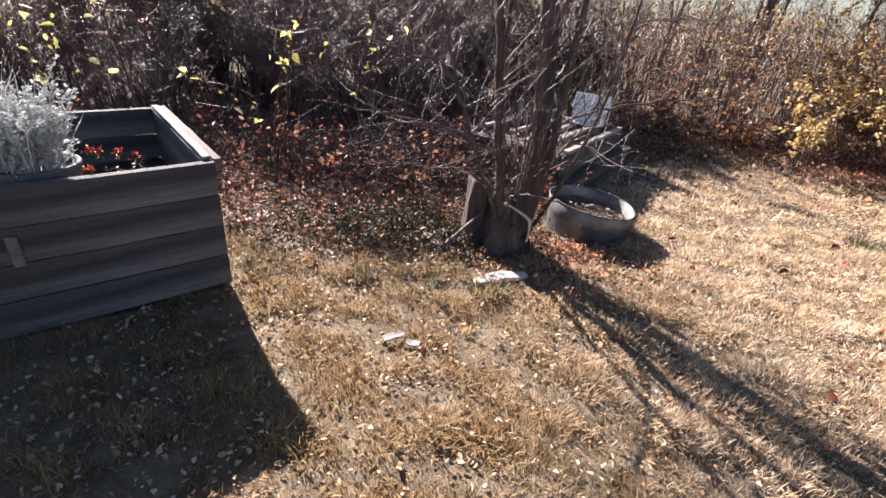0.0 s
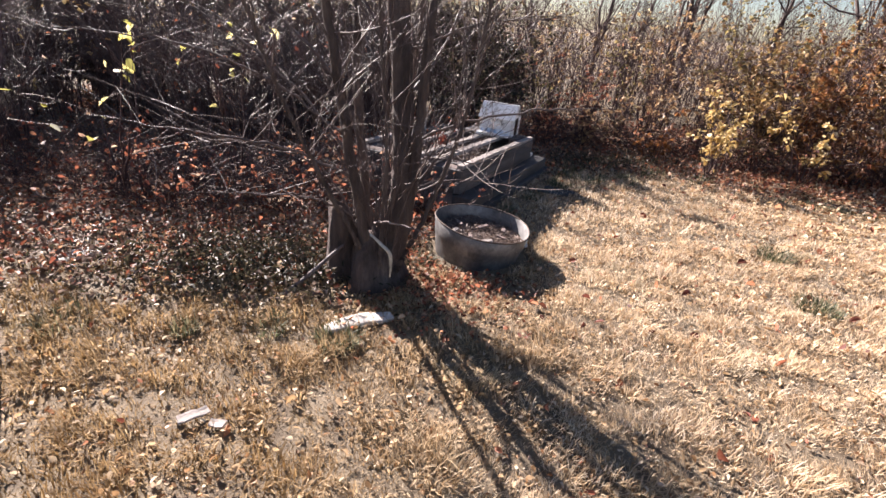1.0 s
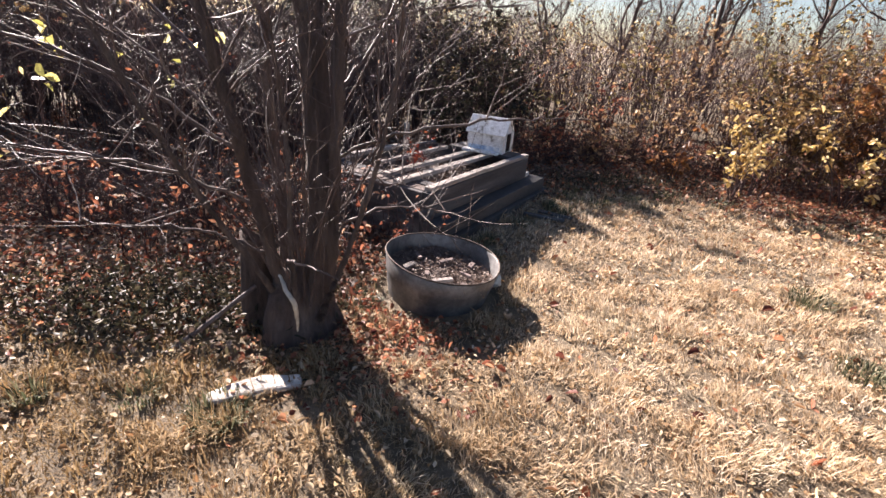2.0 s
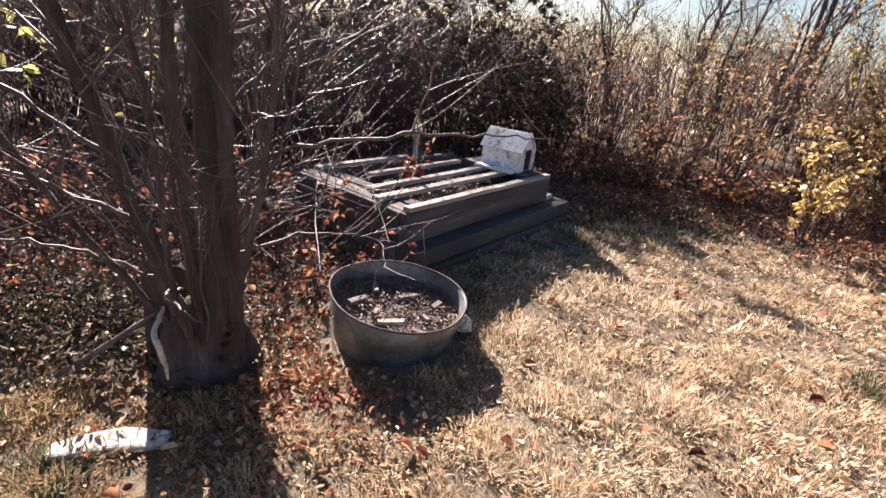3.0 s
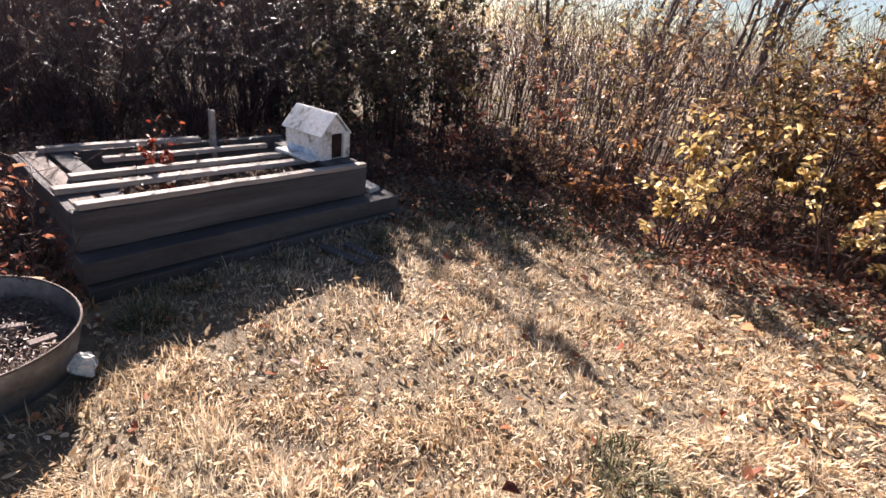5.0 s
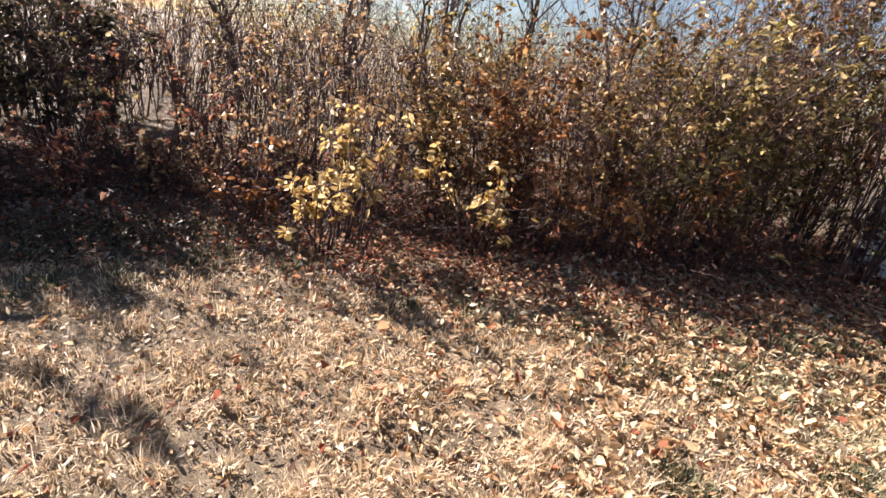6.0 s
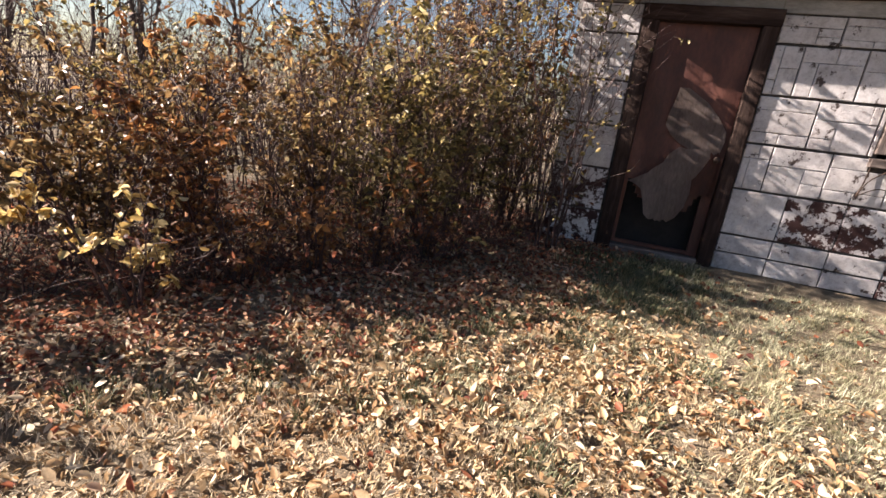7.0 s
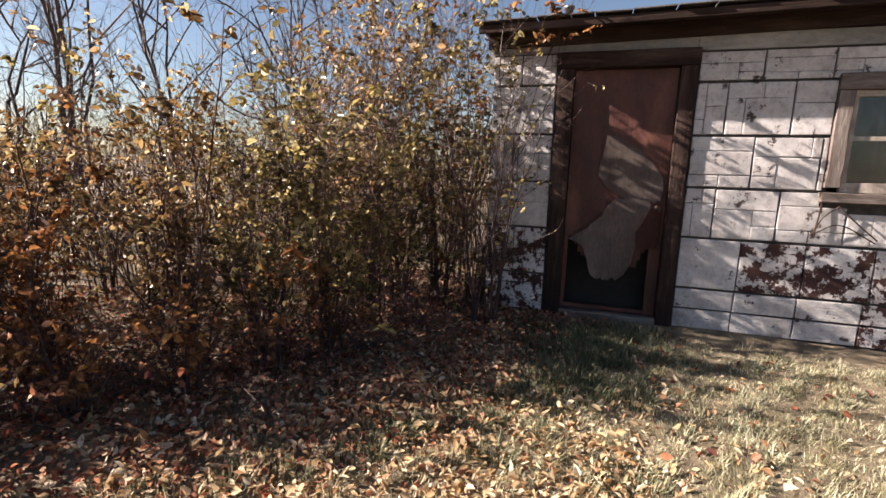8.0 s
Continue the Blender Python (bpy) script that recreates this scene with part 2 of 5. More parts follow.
M_GREYTRIM = mottled("grey_bare_window_wood", [(0.25, (0.065, 0.048, 0.043)), (0.5, (0.145, 0.115, 0.103)), (0.75, (0.28, 0.24, 0.22))], 9, 70, 0.85, 0.7, stretch=(0.12, 1, 1), spec=0.2)
M_PALETRIM = mottled("flaking_cream_sash", [(0.25, (0.16, 0.12, 0.10)), (0.5, (0.36, 0.31, 0.27)), (0.75, (0.52, 0.47, 0.42))], 9, 60, 0.8, 0.5)
M_DOOR = mottled("weathered_red_door", [(0.25, (0.035, 0.014, 0.011)), (0.5, (0.085, 0.028, 0.021)), (0.75, (0.17, 0.065, 0.045))], 3, 40, 0.6, 0.4, stretch=(1, 1, 0.4))
M_VENEER = mottled("peeled_plywood_veneer", [(0.25, (0.12, 0.085, 0.075)), (0.5, (0.21, 0.16, 0.145)), (0.75, (0.30, 0.24, 0.22))], 4, 50, 0.85, 0.4, stretch=(1, 1, 0.3))
# near-black colour stands in for the shade inside the shed
M_DARK = mottled("interior_shade_black", [(0.3, (0.012, 0.010, 0.010)), (0.7, (0.03, 0.026, 0.025))], 4, 40, 0.95, 0.2)
M_SHINGLE = mottled("asphalt_shingle", [(0.3, (0.06, 0.052, 0.05)), (0.7, (0.17, 0.15, 0.14))], 10, 120, 0.95, 0.8)
M_CURTAIN = mottled("dusty_curtain", [(0.3, (0.025, 0.024, 0.024)), (0.7, (0.09, 0.083, 0.083))], 9, 60, 0.9, 0.4)
M_IRON = mottled("rusty_wire", [(0.3, (0.05, 0.03, 0.025)), (0.7, (0.12, 0.08, 0.06))], 20, 80, 0.7, 0.3, metal=0.5)
M_RIM = mottled("rusted_rim", [(0.3, (0.05, 0.035, 0.028)), (0.55, (0.12, 0.09, 0.075)), (0.8, (0.24, 0.20, 0.17))], 14, 70, 0.8, 0.4, metal=0.2)
M_GLASS = glass_mat()
M_DEBRIS = leaf_mat("grey_brown_debris", [(0, (0.09, 0.062, 0.05)), (0.5, (0.18, 0.13, 0.105)), (0.85, (0.27, 0.205, 0.17)), (1, (0.40, 0.33, 0.28))], 0.3)
M_TERRA = mottled("dusty_dark_pot", [(0.3, (0.06, 0.055, 0.055)), (0.7, (0.15, 0.14, 0.14))], 8, 50, 0.8, 0.3)


# ---- mesh helpers ----
def mesh_np(name, vs, fs, smooth=False):
    """A mesh from arrays of vertices (n, 3) and quads (m, 4)."""
    me = bpy.data.meshes.new(name)
    vs = np.asarray(vs, np.float32)
    fs = np.asarray(fs, np.int32)
    me.vertices.add(len(vs))
    me.vertices.foreach_set("co", vs.ravel())
    me.loops.add(fs.size)
    me.loops.foreach_set("vertex_index", fs.ravel())
    me.polygons.add(len(fs))
    me.polygons.foreach_set("loop_start", np.arange(0, fs.size, 4, dtype=np.int32))
    me.update(calc_edges=True)
    if smooth:
        me.polygons.foreach_set("use_smooth", np.ones(len(fs), bool))
    return me


def joined(chunks):
    """One pair of arrays from many (vertices, quads)."""
    vs, fs, k = [], [], 0
    for v, f in chunks:
        vs.append(v)
        fs.append(f + k)
        k += len(v)
    return np.concatenate(vs), np.concatenate(fs)


def tubes(P, R, sides=4):
    """Round tubes along many lines at once: P (n, k, 3), R (n, k)."""
    n, k, _ = P.shape
    T = np.gradient(P, axis=1)
    T /= np.linalg.norm(T, axis=2, keepdims=True) + 1e-9
    ref = np.where(np.abs(T[..., 2:3]) > 0.9, np.array([1.0, 0, 0]), np.array([0, 0, 1.0]))
    A = np.cross(T, ref)
    A /= np.linalg.norm(A, axis=2, keepdims=True) + 1e-9
    B = np.cross(T, A)
    ang = np.arange(sides) * 2 * np.pi / sides
    V = P[:, :, None] + R[:, :, None, None] * (A[:, :, None] * np.cos(ang)[:, None] + B[:, :, None] * np.sin(ang)[:, None])
    i = np.arange(n)[:, None, None] * k * sides
    j = np.arange(k - 1)[None, :, None] * sides
    s = np.arange(sides)[None, None]
    s2 = (s + 1) % sides
    F = np.stack([i + j + s, i + j + s2, i + j + sides + s2, i + j + sides + s], -1).reshape(-1, 4)
    return V.reshape(-1, 3), F


def leaf_blades(rng, C, L, Wd, up=0.5, droop=None):
    """Folded leaves of six corners at C, with length L and width Wd. up: how far they lie flat."""
    n = len(C)
    a = rng.uniform(0, 2 * np.pi, n)
    tilt = rng.normal(0, 1 - up, n) * 0.9
    if droop is not None:
        tilt = rng.normal(-droop, 0.45, n)
    D = np.stack([np.cos(a) * np.cos(tilt), np.sin(a) * np.cos(tilt), np.sin(tilt)], 1)
    N = rng.normal(0, 1 - up, (n, 3)) + np.array([0, 0, 1.0])
    S = np.cross(D, N)
    S /= np.linalg.norm(S, axis=1, keepdims=True) + 1e-9
    N = np.cross(S, D)
    L, Wd = L[:, None], Wd[:, None]
    fold = rng.uniform(-0.1, 0.75, (n, 1)) * Wd
    curl = rng.uniform(-0.25, 0.3, (n, 1)) * L
    p0 = C
    l1 = C + D * L * 0.3 + S * Wd * 0.48 + N * fold
    l2 = C + D * L * 0.68 + S * Wd * 0.38 + N * (fold + curl * 0.4)
    p3 = C + D * L + N * curl
    r2 = C + D * L * 0.68 - S * Wd * 0.38 + N * (fold + curl * 0.4)
    r1 = C + D * L * 0.3 - S * Wd * 0.48 + N * fold
    V = np.stack([p0, l1, l2, p3, r2, r1], 1).reshape(-1, 3)
    k = np.arange(n)[:, None] * 6
    F = np.concatenate([k + np.array([[0, 3, 2, 1]]), k + np.array([[0, 5, 4, 3]])])
    return V, F


def part(name, data, material, parent=None, label="", smooth=False):
    """Links a bmesh, a mesh or a pair of arrays as one object under a thing."""
    if isinstance(data, tuple):
        me = mesh_np(name, data[0], data[1], smooth)
    elif isinstance(data, bmesh.types.BMesh):
        me = bpy.data.meshes.new(name)
        data.to_mesh(me)
        data.free()
        if smooth:
            me.polygons.foreach_set("use_smooth", np.ones(len(me.polygons), bool))
    else:
        me = data
    if not me.materials:
        me.materials.append(material)
    ob = new(name, me)
    if parent:
        ob.parent = parent
    if label:
        tagged(ob, label)
    return ob


def thing(name, m, label, category, group="", kind=""):
    ob = new(name)
    ob.empty_display_size = 0.1
    ob.matrix_basis = m
    return tagged(ob, label, category, group, kind)


def add_box(bm, lo, hi, m=None, bevel=0.0, jitter=0.0, rng=None, cuts=0):
    """A bevelled box between two corners; cuts along its longest side let it wander."""
    lo, hi = Vector(lo), Vector(hi)
    tmp = bmesh.new()
    bmesh.ops.create_cube(tmp, size=1)
    for v in tmp.verts:
        v.co = Vector(((lo[i] + hi[i]) / 2 + v.co[i] * (hi[i] - lo[i]) for i in range(3)))
    if cuts:
        size = hi - lo
        ax = max(range(3), key=lambda i: size[i])
        es = [e for e in tmp.edges if abs((e.verts[0].co - e.verts[1].co)[ax]) > size[ax] * 0.9]
        bmesh.ops.subdivide_edges(tmp, edges=es, cuts=cuts)
    if bevel:
        es = [e for e in tmp.edges if len(e.link_faces) == 2 and e.calc_face_angle() > 0.5]
        bmesh.ops.bevel(tmp, geom=es, offset=bevel, segments=2, affect="EDGES", profile=0.6)
    if jitter:
        for v in tmp.verts:
            v.co += Vector(noise.noise_vector(v.co * 7 + lo * 3.1)) * jitter
    if m is not None:
        bmesh.ops.transform(tmp, matrix=m, verts=tmp.verts)
    me = bpy.data.meshes.new("tmp")
    tmp.to_mesh(me)
    tmp.free()
    bm.from_mesh(me)
    bpy.data.meshes.remove(me)
    return bm


def box(lo, hi, **kw):
    return add_box(bmesh.new(), lo, hi, **kw)


def lathe(profile, segs=40, sx=1.0, sy=1.0, wobble=0.0):
    """A turned shape from (radius, height) pairs."""
    k = len(profile)
    ang = np.arange(segs) * 2 * np.pi / segs
    pr = np.array(profile)
    w = 1 + wobble * np.sin(ang * 3 + 0.7) + wobble * 0.6 * np.sin(ang * 5)
    V = np.stack([pr[:, 0:1] * np.cos(ang) * sx * w, pr[:, 0:1] * np.sin(ang) * sy * w, np.repeat(pr[:, 1:2], segs, 1)], -1).reshape(-1, 3)
    i = np.arange(k - 1)[:, None] * segs
    s = np.arange(segs)[None]
    F = np.stack([i + s, i + (s + 1) % segs, i + segs + (s + 1) % segs, i + segs + s], -1).reshape(-1, 4)
    return V, F


def curve_tube(points, radii, sides=7, sub=6, wob=0.0, seed=0):
    """One smooth tube through a few points."""
    rng = np.random.default_rng(seed)
    p = np.array(points, float)
    r = np.array(radii, float)
    t = np.linspace(0, len(p) - 1, (len(p) - 1) * sub + 1)
    i = np.clip(t.astype(int), 0, len(p) - 2)
    f = (t - i)[:, None]
    m = np.gradient(p, axis=0)
    q = (2 * f**3 - 3 * f**2 + 1) * p[i] + (f**3 - 2 * f**2 + f) * m[i] + (-2 * f**3 + 3 * f**2) * p[i + 1] + (f**3 - f**2) * m[i + 1]
    q = q + rng.normal(0, wob, q.shape)
    rr = np.interp(t, np.arange(len(r)), r) * (1 + rng.normal(0, 0.06 if wob else 0, len(t)))
    return tubes(q[None], rr[None], sides)


# ---- ground ----
EDGE_X = np.array([-6, -2.5, -1.0, 0.3, 0.8, 1.2, 1.9, 2.4, 3.3, 4.0, 5.0, 6.3, 7.2, 8.4, 12])
EDGE_Y = np.array([2.9, 2.75, 2.6, 2.65, 3.1, 3.9, 4.7, 4.95, 4.85, 4.45, 3.95, 3.45, 3.45, 3.5, 3.5])


def edge_y(x):
    return np.interp(x, EDGE_X, EDGE_Y)


def ground_z(x, y):
    near = np.exp(-((x - 3) / 9) ** 2 - ((y - 3) / 8) ** 2)
    return near * (0.012 * np.sin(x * 2.3 + 1.1 * np.sin(y * 1.7)) + 0.010 * np.sin(y * 3.1 + x * 1.3) + 0.006 * np.sin(x * 9.1 + 2 * np.sin(y * 6.0)) * np.sin(y * 8.3 + 1.0)) - 0.008


gx = np.concatenate([-np.geomspace(400, 4.3, 16), np.arange(-4.0, 11.01, 0.07), np.geomspace(11.5, 400, 16)])
gy = np.concatenate([-np.geomspace(400, 2.3, 16), np.arange(-2.0, 9.01, 0.07), np.geomspace(9.5, 400, 16)])
GX, GY = np.meshgrid(gx, gy)
gv = np.stack([GX, GY, ground_z(GX, GY)], -1).reshape(-1, 3)
ii, jj = np.meshgrid(np.arange(len(gx) - 1), np.arange(len(gy) - 1))
k0 = (jj * len(gx) + ii).ravel()
ground = part("ground", (gv, np.stack([k0, k0 + 1, k0 + 1 + len(gx), k0 + len(gx)], 1)), M_GROUND, smooth=True)
tagged(ground, "dry tan lawn soil with matted thatch", "ground", kind="structure")

# ---- placing of the main things ----
TREE = (0.47, 2.58)
TANK = (1.06, 2.95)
BED = pose(1.0, 3.47, -0.035, 0, 1.5, 55.7)
BED_L, BED_W = 1.49, 0.95
PLANTER = pose(-0.92, 1.98, 0, 0, 0, 128)
HOUSE = pose(8.81, 2.88, 0, 0, 0, -70.0)


def in_frame_of(m, x, y):
    inv = np.array(m.inverted())
    return inv[0, 0] * x + inv[0, 1] * y + inv[0, 3], inv[1, 0] * x + inv[1, 1] * y + inv[1, 3]


def free_ground(x, y):
    """True where no box, tank, bed or house stands."""
    ok = np.hypot(x - TANK[0], y - TANK[1]) > 0.31
    a, b = in_frame_of(BED, x, y)
    ok &= ~((a > -0.02) & (a < BED_L + 0.3) & (b > -0.14) & (b < BED_W))
    a, b = in_frame_of(PLANTER, x, y)
    ok &= ~((a > -0.0) & (a < 1.2) & (b > -0.02) & (b < 1.6))
    a, b = in_frame_of(HOUSE, x, y)
    ok &= ~((a > -1.7) & (b > -0.03))
    ok &= np.hypot(x - TREE[0], y - TREE[1]) > 0.17
    return ok


WAVES = np.random.default_rng(7).normal(0, 1, (9, 2))


def clump(x, y, size, seed):
    """Uneven swelling between -1 and 1, about so many metres from crest to crest."""
    out = 0
    for i, (a, b) in enumerate(WAVES):
        out = out + np.sin((a * x + b * y) * 5.5 / size + seed * (i + 1.3) * 1.9)
    return np.clip(out / 3.2, -1, 1)


def smooth_noise(x, y, s, seed):
    return 0.5 + 0.25 * (np.sin(x * s + seed) * np.cos(y * s * 1.13 + seed * 2.1) + np.sin(x * s * 2.1 - y * s * 1.7 + seed * 0.7)) 


# ---- lawn ----
def grass_blades(rng, n, x0, x1, y0, y1, length, keep):
    x = rng.uniform(x0, x1, n)
    y = rng.uniform(y0, y1, n)
    k = (rng.random(n) < keep(x, y)) & free_ground(x, y)
    x, y = x[k], y[k]
    n = len(x)
    L = length * rng.uniform(0.5, 1.4, n) * (0.5 + 0.9 * smooth_noise(x, y, 7.0, 3)) * (1 + 0.5 * clump(x, y, 0.22, 2))
    a = 2.6 * clump(x, y, 0.30, 5) + 2.0 * clump(x, y, 0.9, 3) + rng.normal(0, 1.25, n)
    lean = rng.uniform(0.45, 1.55, n)
    D = np.stack([np.cos(a), np.sin(a), np.zeros(n)], 1)
    S = np.stack([-np.sin(a), np.cos(a), np.zeros(n)], 1) * (rng.uniform(0.0008, 0.0021, n))[:, None]
    b = np.stack([x, y, ground_z(x, y) - 0.004], 1)
    h = np.array([0, 0, 1.0])
    m = b + D * (L * 0.45 * np.sin(lean * 0.6))[:, None] + h * (L * 0.5 * np.cos(lean * 0.6))[:, None]
    e = m + D * (L * 0.55 * np.sin(lean))[:, None] + h * (L * 0.5 * np.cos(lean))[:, None]
    V = np.stack([b - S, b + S, m - S, m + S, e - S * 0.2, e + S * 0.2], 1).reshape(-1, 3)
    q = np.arange(n)[:, None] * 6
    F = np.concatenate([q + np.array([[0, 1, 3, 2]]), q + np.array([[2, 3, 5, 4]])])
    return V, F


def lawn_keep(x, y):
    d = edge_y(x) - y
    fade = np.clip((d + 0.15) / 0.5, 0, 1)
    u, v = in_frame_of(HOUSE, x, y)
    foot = np.where(u > -0.2, np.clip((-v - 0.30) / 0.25, 0.03, 1), 1)
    return fade * foot * (0.6 + 0.4 * smooth_noise(x, y, 4.2, 1)) * np.clip(0.9 + 0.35 * clump(x, y, 0.22, 2), 0.5, 1)


rng = np.random.default_rng(11)
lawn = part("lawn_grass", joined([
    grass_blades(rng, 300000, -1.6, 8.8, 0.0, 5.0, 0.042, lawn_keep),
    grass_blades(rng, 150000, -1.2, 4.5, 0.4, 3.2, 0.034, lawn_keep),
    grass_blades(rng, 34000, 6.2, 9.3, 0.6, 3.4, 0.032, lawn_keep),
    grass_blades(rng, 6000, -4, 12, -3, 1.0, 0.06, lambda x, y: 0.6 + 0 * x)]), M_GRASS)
tagged(lawn, "short dry straw-coloured autumn lawn, patchy", "grass", kind="stuff")


def tuft(rng, x, y, n, r, length):
    a = rng.uniform(0, 2 * np.pi, n)
    d = r * np.sqrt(rng.random(n))
    bx, by = x + d * np.cos(a), y + d * np.sin(a)
    a2 = a + rng.normal(0, 0.7, n)
    L = length * rng.uniform(0.5, 1.2, n)
    lean = rng.uniform(0.2, 1.2, n)
    D = np.stack([np.cos(a2), np.sin(a2), np.zeros(n)], 1)
    S = np.stack([-np.sin(a2), np.cos(a2), np.zeros(n)], 1) * 0.0022
    b = np.stack([bx, by, ground_z(bx, by) - 0.004], 1)
    h = np.array([0, 0, 1.0])
    m = b + D * (L * 0.4 * np.sin(lean * 0.5))[:, None] + h * (L * 0.55 * np.cos(lean * 0.5))[:, None]
    e = m + D * (L * 0.6 * np.sin(lean))[:, None] + h * (L * 0.4 * np.cos(lean))[:, None]
    V = np.stack([b - S, b + S, m - S, m + S, e - S * 0.2, e + S * 0.2], 1).reshape(-1, 3)
    q = np.arange(n)[:, None] * 6
    return V, np.concatenate([q + np.array([[0, 1, 3, 2]]), q + np.array([[2, 3, 5, 4]])])


rng = np.random.default_rng(12)
chunks = []
for _ in range(170):
    x = rng.uniform(-0.9, 8.3)
    y = edge_y(x) - rng.uniform(-0.15, 0.55)
    if x > 4.2 and rng.random() < 0.9 or 2.0 < x < 3.3 or rng.random() < 0.25:
        if free_ground(np.array([x]), np.array([y]))[0]:
            chunks.append(tuft(rng, x, y, 70, rng.uniform(0.04, 0.12), 0.07))
for x, y, r in ((0.32, 2.05, 0.08), (3.1, 3.0, 0.1), (1.35, 3.35, 0.08), (5.3, 2.7, 0.12), (5.9, 2.6, 0.14), (6.5, 2.5, 0.14), (2.9, 2.4, 0.1), (4.6, 2.9, 0.09)):
    chunks.append(tuft(rng, x, y, 300, r * 1.2, 0.06))
for _ in range(70):
    x, y = rng.normal(7.75, 0.42), rng.normal(3.15, 0.22)
    if free_ground(np.array([x]), np.array([y]))[0]:
        chunks.append(tuft(rng, x, y, 110, rng.uniform(0.06, 0.15), 0.085))
dryt = []
rng2 = np.random.default_rng(17)
while len(dryt) < 420:
    x, y = rng2.uniform(-1.0, 8.2), rng2.uniform(0.4, 4.8)
    if y < edge_y(x) - 0.1 and free_ground(np.array([x]), np.array([y]))[0]:
        dryt.append(tuft(rng2, x, y, 40, rng2.uniform(0.03, 0.09), rng2.uniform(0.035, 0.06)))
tussocks = part("dry_grass_tussocks", joined(dryt), M_GRASS)
tagged(tussocks, "longer dry straw tussocks standing in the lawn", "grass", kind="stuff")
green = part("green_grass_tufts", joined(chunks), M_GREEN)
tagged(green, "dark green grass tufts along the shaded lawn edge", "grass", kind="stuff")

# low ground plants in front of the thicket
rng = np.random.default_rng(13)
n = 6500
c = np.stack([rng.normal(-0.15, 0.38, n), rng.normal(2.70, 0.17, n), np.zeros(n)], 1)
c[: n // 3] = np.stack([rng.normal(2.75, 0.42, n // 3), rng.normal(5.05, 0.13, n // 3), np.zeros(n // 3)], 1)
c[:, 2] = ground_z(c[:, 0], c[:, 1]) + rng.uniform(0.0, 0.11, n)
c = c[free_ground(c[:, 0], c[:, 1])]
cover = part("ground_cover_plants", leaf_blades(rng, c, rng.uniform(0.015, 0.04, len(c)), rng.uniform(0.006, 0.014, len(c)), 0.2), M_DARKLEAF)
tagged(cover, "low dark green creeping plants at the thicket edge", "ground cover", kind="stuff")


# ---- fallen leaves ----
def scatter(rng, n, x0, x1, y0, y1, keep, zmax, size, wide=(0.4, 0.75)):
    x = rng.uniform(x0, x1, n)
    y = rng.uniform(y0, y1, n)
    k = (rng.random(n) < keep(x, y)) & free_ground(x, y)
    x, y = x[k], y[k]
    C = np.stack([x, y, ground_z(x, y) + 0.008 + rng.random(len(x)) ** 2 * zmax], 1)
    L = size * rng.uniform(0.45, 1.35, len(x))
    return leaf_blades(rng, C, L, L * rng.uniform(*wide, len(x)), 0.45)


rng = np.random.default_rng(14)
russet = part("russet_leaf_litter", joined([
    scatter(rng, 125000, -3.5, 9.0, 2.2, 7.5, lambda x, y: np.clip((y - edge_y(x) + 0.30) / 0.5, 0, 1) * np.where(y - edge_y(x) > 1.6, 0.5, 1) * (0.5 + 0.5 * smooth_noise(x, y, 3, 2)), 0.05, 0.033),
    scatter(rng, 9000, -1.6, 8.5, 1.0, 4.9, lambda x, y: 0.03 + 0.08 * np.clip(x / 3, 0, 1) + 0.3 * np.clip((x - 3) / 3, 0, 1) * np.clip((y - 2.3) / 0.8, 0, 1), 0.03, 0.045),
    scatter(rng, 8000, 0.2, 1.4, 2.0, 3.4, lambda x, y: 0.9 * np.exp(-((x - 0.75) ** 2 + (y - 2.6) ** 2) / 0.12), 0.03, 0.026)]), M_REDLEAF)
tagged(russet, "deep litter of curled russet-brown fallen leaves", "fallen leaves", kind="stuff")

brown = part("brown_leaf_litter", scatter(rng, 90000, -3.5, 4.0, 2.3, 7.0, lambda x, y: np.clip((y - edge_y(x) + 0.35) / 0.5, 0, 1) * (0.4 + 0.6 * smooth_noise(x, y, 4, 6)), 0.06, 0.03), M_DEBRIS)
tagged(brown, "dull brown leaf fragments among the russet litter", "fallen leaves", kind="stuff")


def pale_keep(x, y):
    d = edge_y(x) - y
    east = np.clip((x - 1.2) / 3.2, 0.10, 1)
    fade = np.clip((x - 7.7) / -1.0, 0.06, 1) * np.where((x > 6.4) & (y < 2.5), 0.3, 1)
    return east * fade * np.clip((d + 1.2) / 1.0, 0, 1) * np.clip((y - 1.2) / 1.3, 0.3, 1) * (0.35 + 0.65 * smooth_noise(x, y, 3.6, 8))


rng = np.random.default_rng(15)
pale = part("straw_leaf_litter", joined([scatter(rng, 52000, -1.2, 8.6, 0.6, 5.6, lambda x, y: pale_keep(x, y) * np.clip((5.6 - x) / 1.5, 0.45, 1), 0.03, 0.036, (0.16, 0.42)),
    scatter(rng, 42000, 3.2, 8.0, 1.6, 5.0, lambda x, y: pale_keep(x, y) * np.clip((x - 3.2) / 2.0, 0, 1) ** 1.2 * 0.75, 0.035, 0.042, (0.25, 0.6)),
    scatter(rng, 60000, -1.4, 8.6, 0.3, 5.0, lambda x, y: np.clip((edge_y(x) - y) / 0.3, 0, 1) * np.clip((6.9 - x) / 0.8, 0.1, 1) * (0.3 + 0.6 * smooth_noise(x, y, 5, 4)), 0.02, 0.022)]), M_PALELEAF)
tagged(pale, "loose pale straw-coloured leaves scattered over the lawn", "fallen leaves", kind="stuff")
shapes = [mesh_np("fallen_leaf", *leaf_blades(rng, np.zeros((1, 3)), np.array([L]), np.array([L * w]), 0.75)) for L, w in ((0.058, 0.6), (0.05, 0.75), (0.062, 0.5), (0.045, 0.8), (0.055, 0.65))]
k = 0
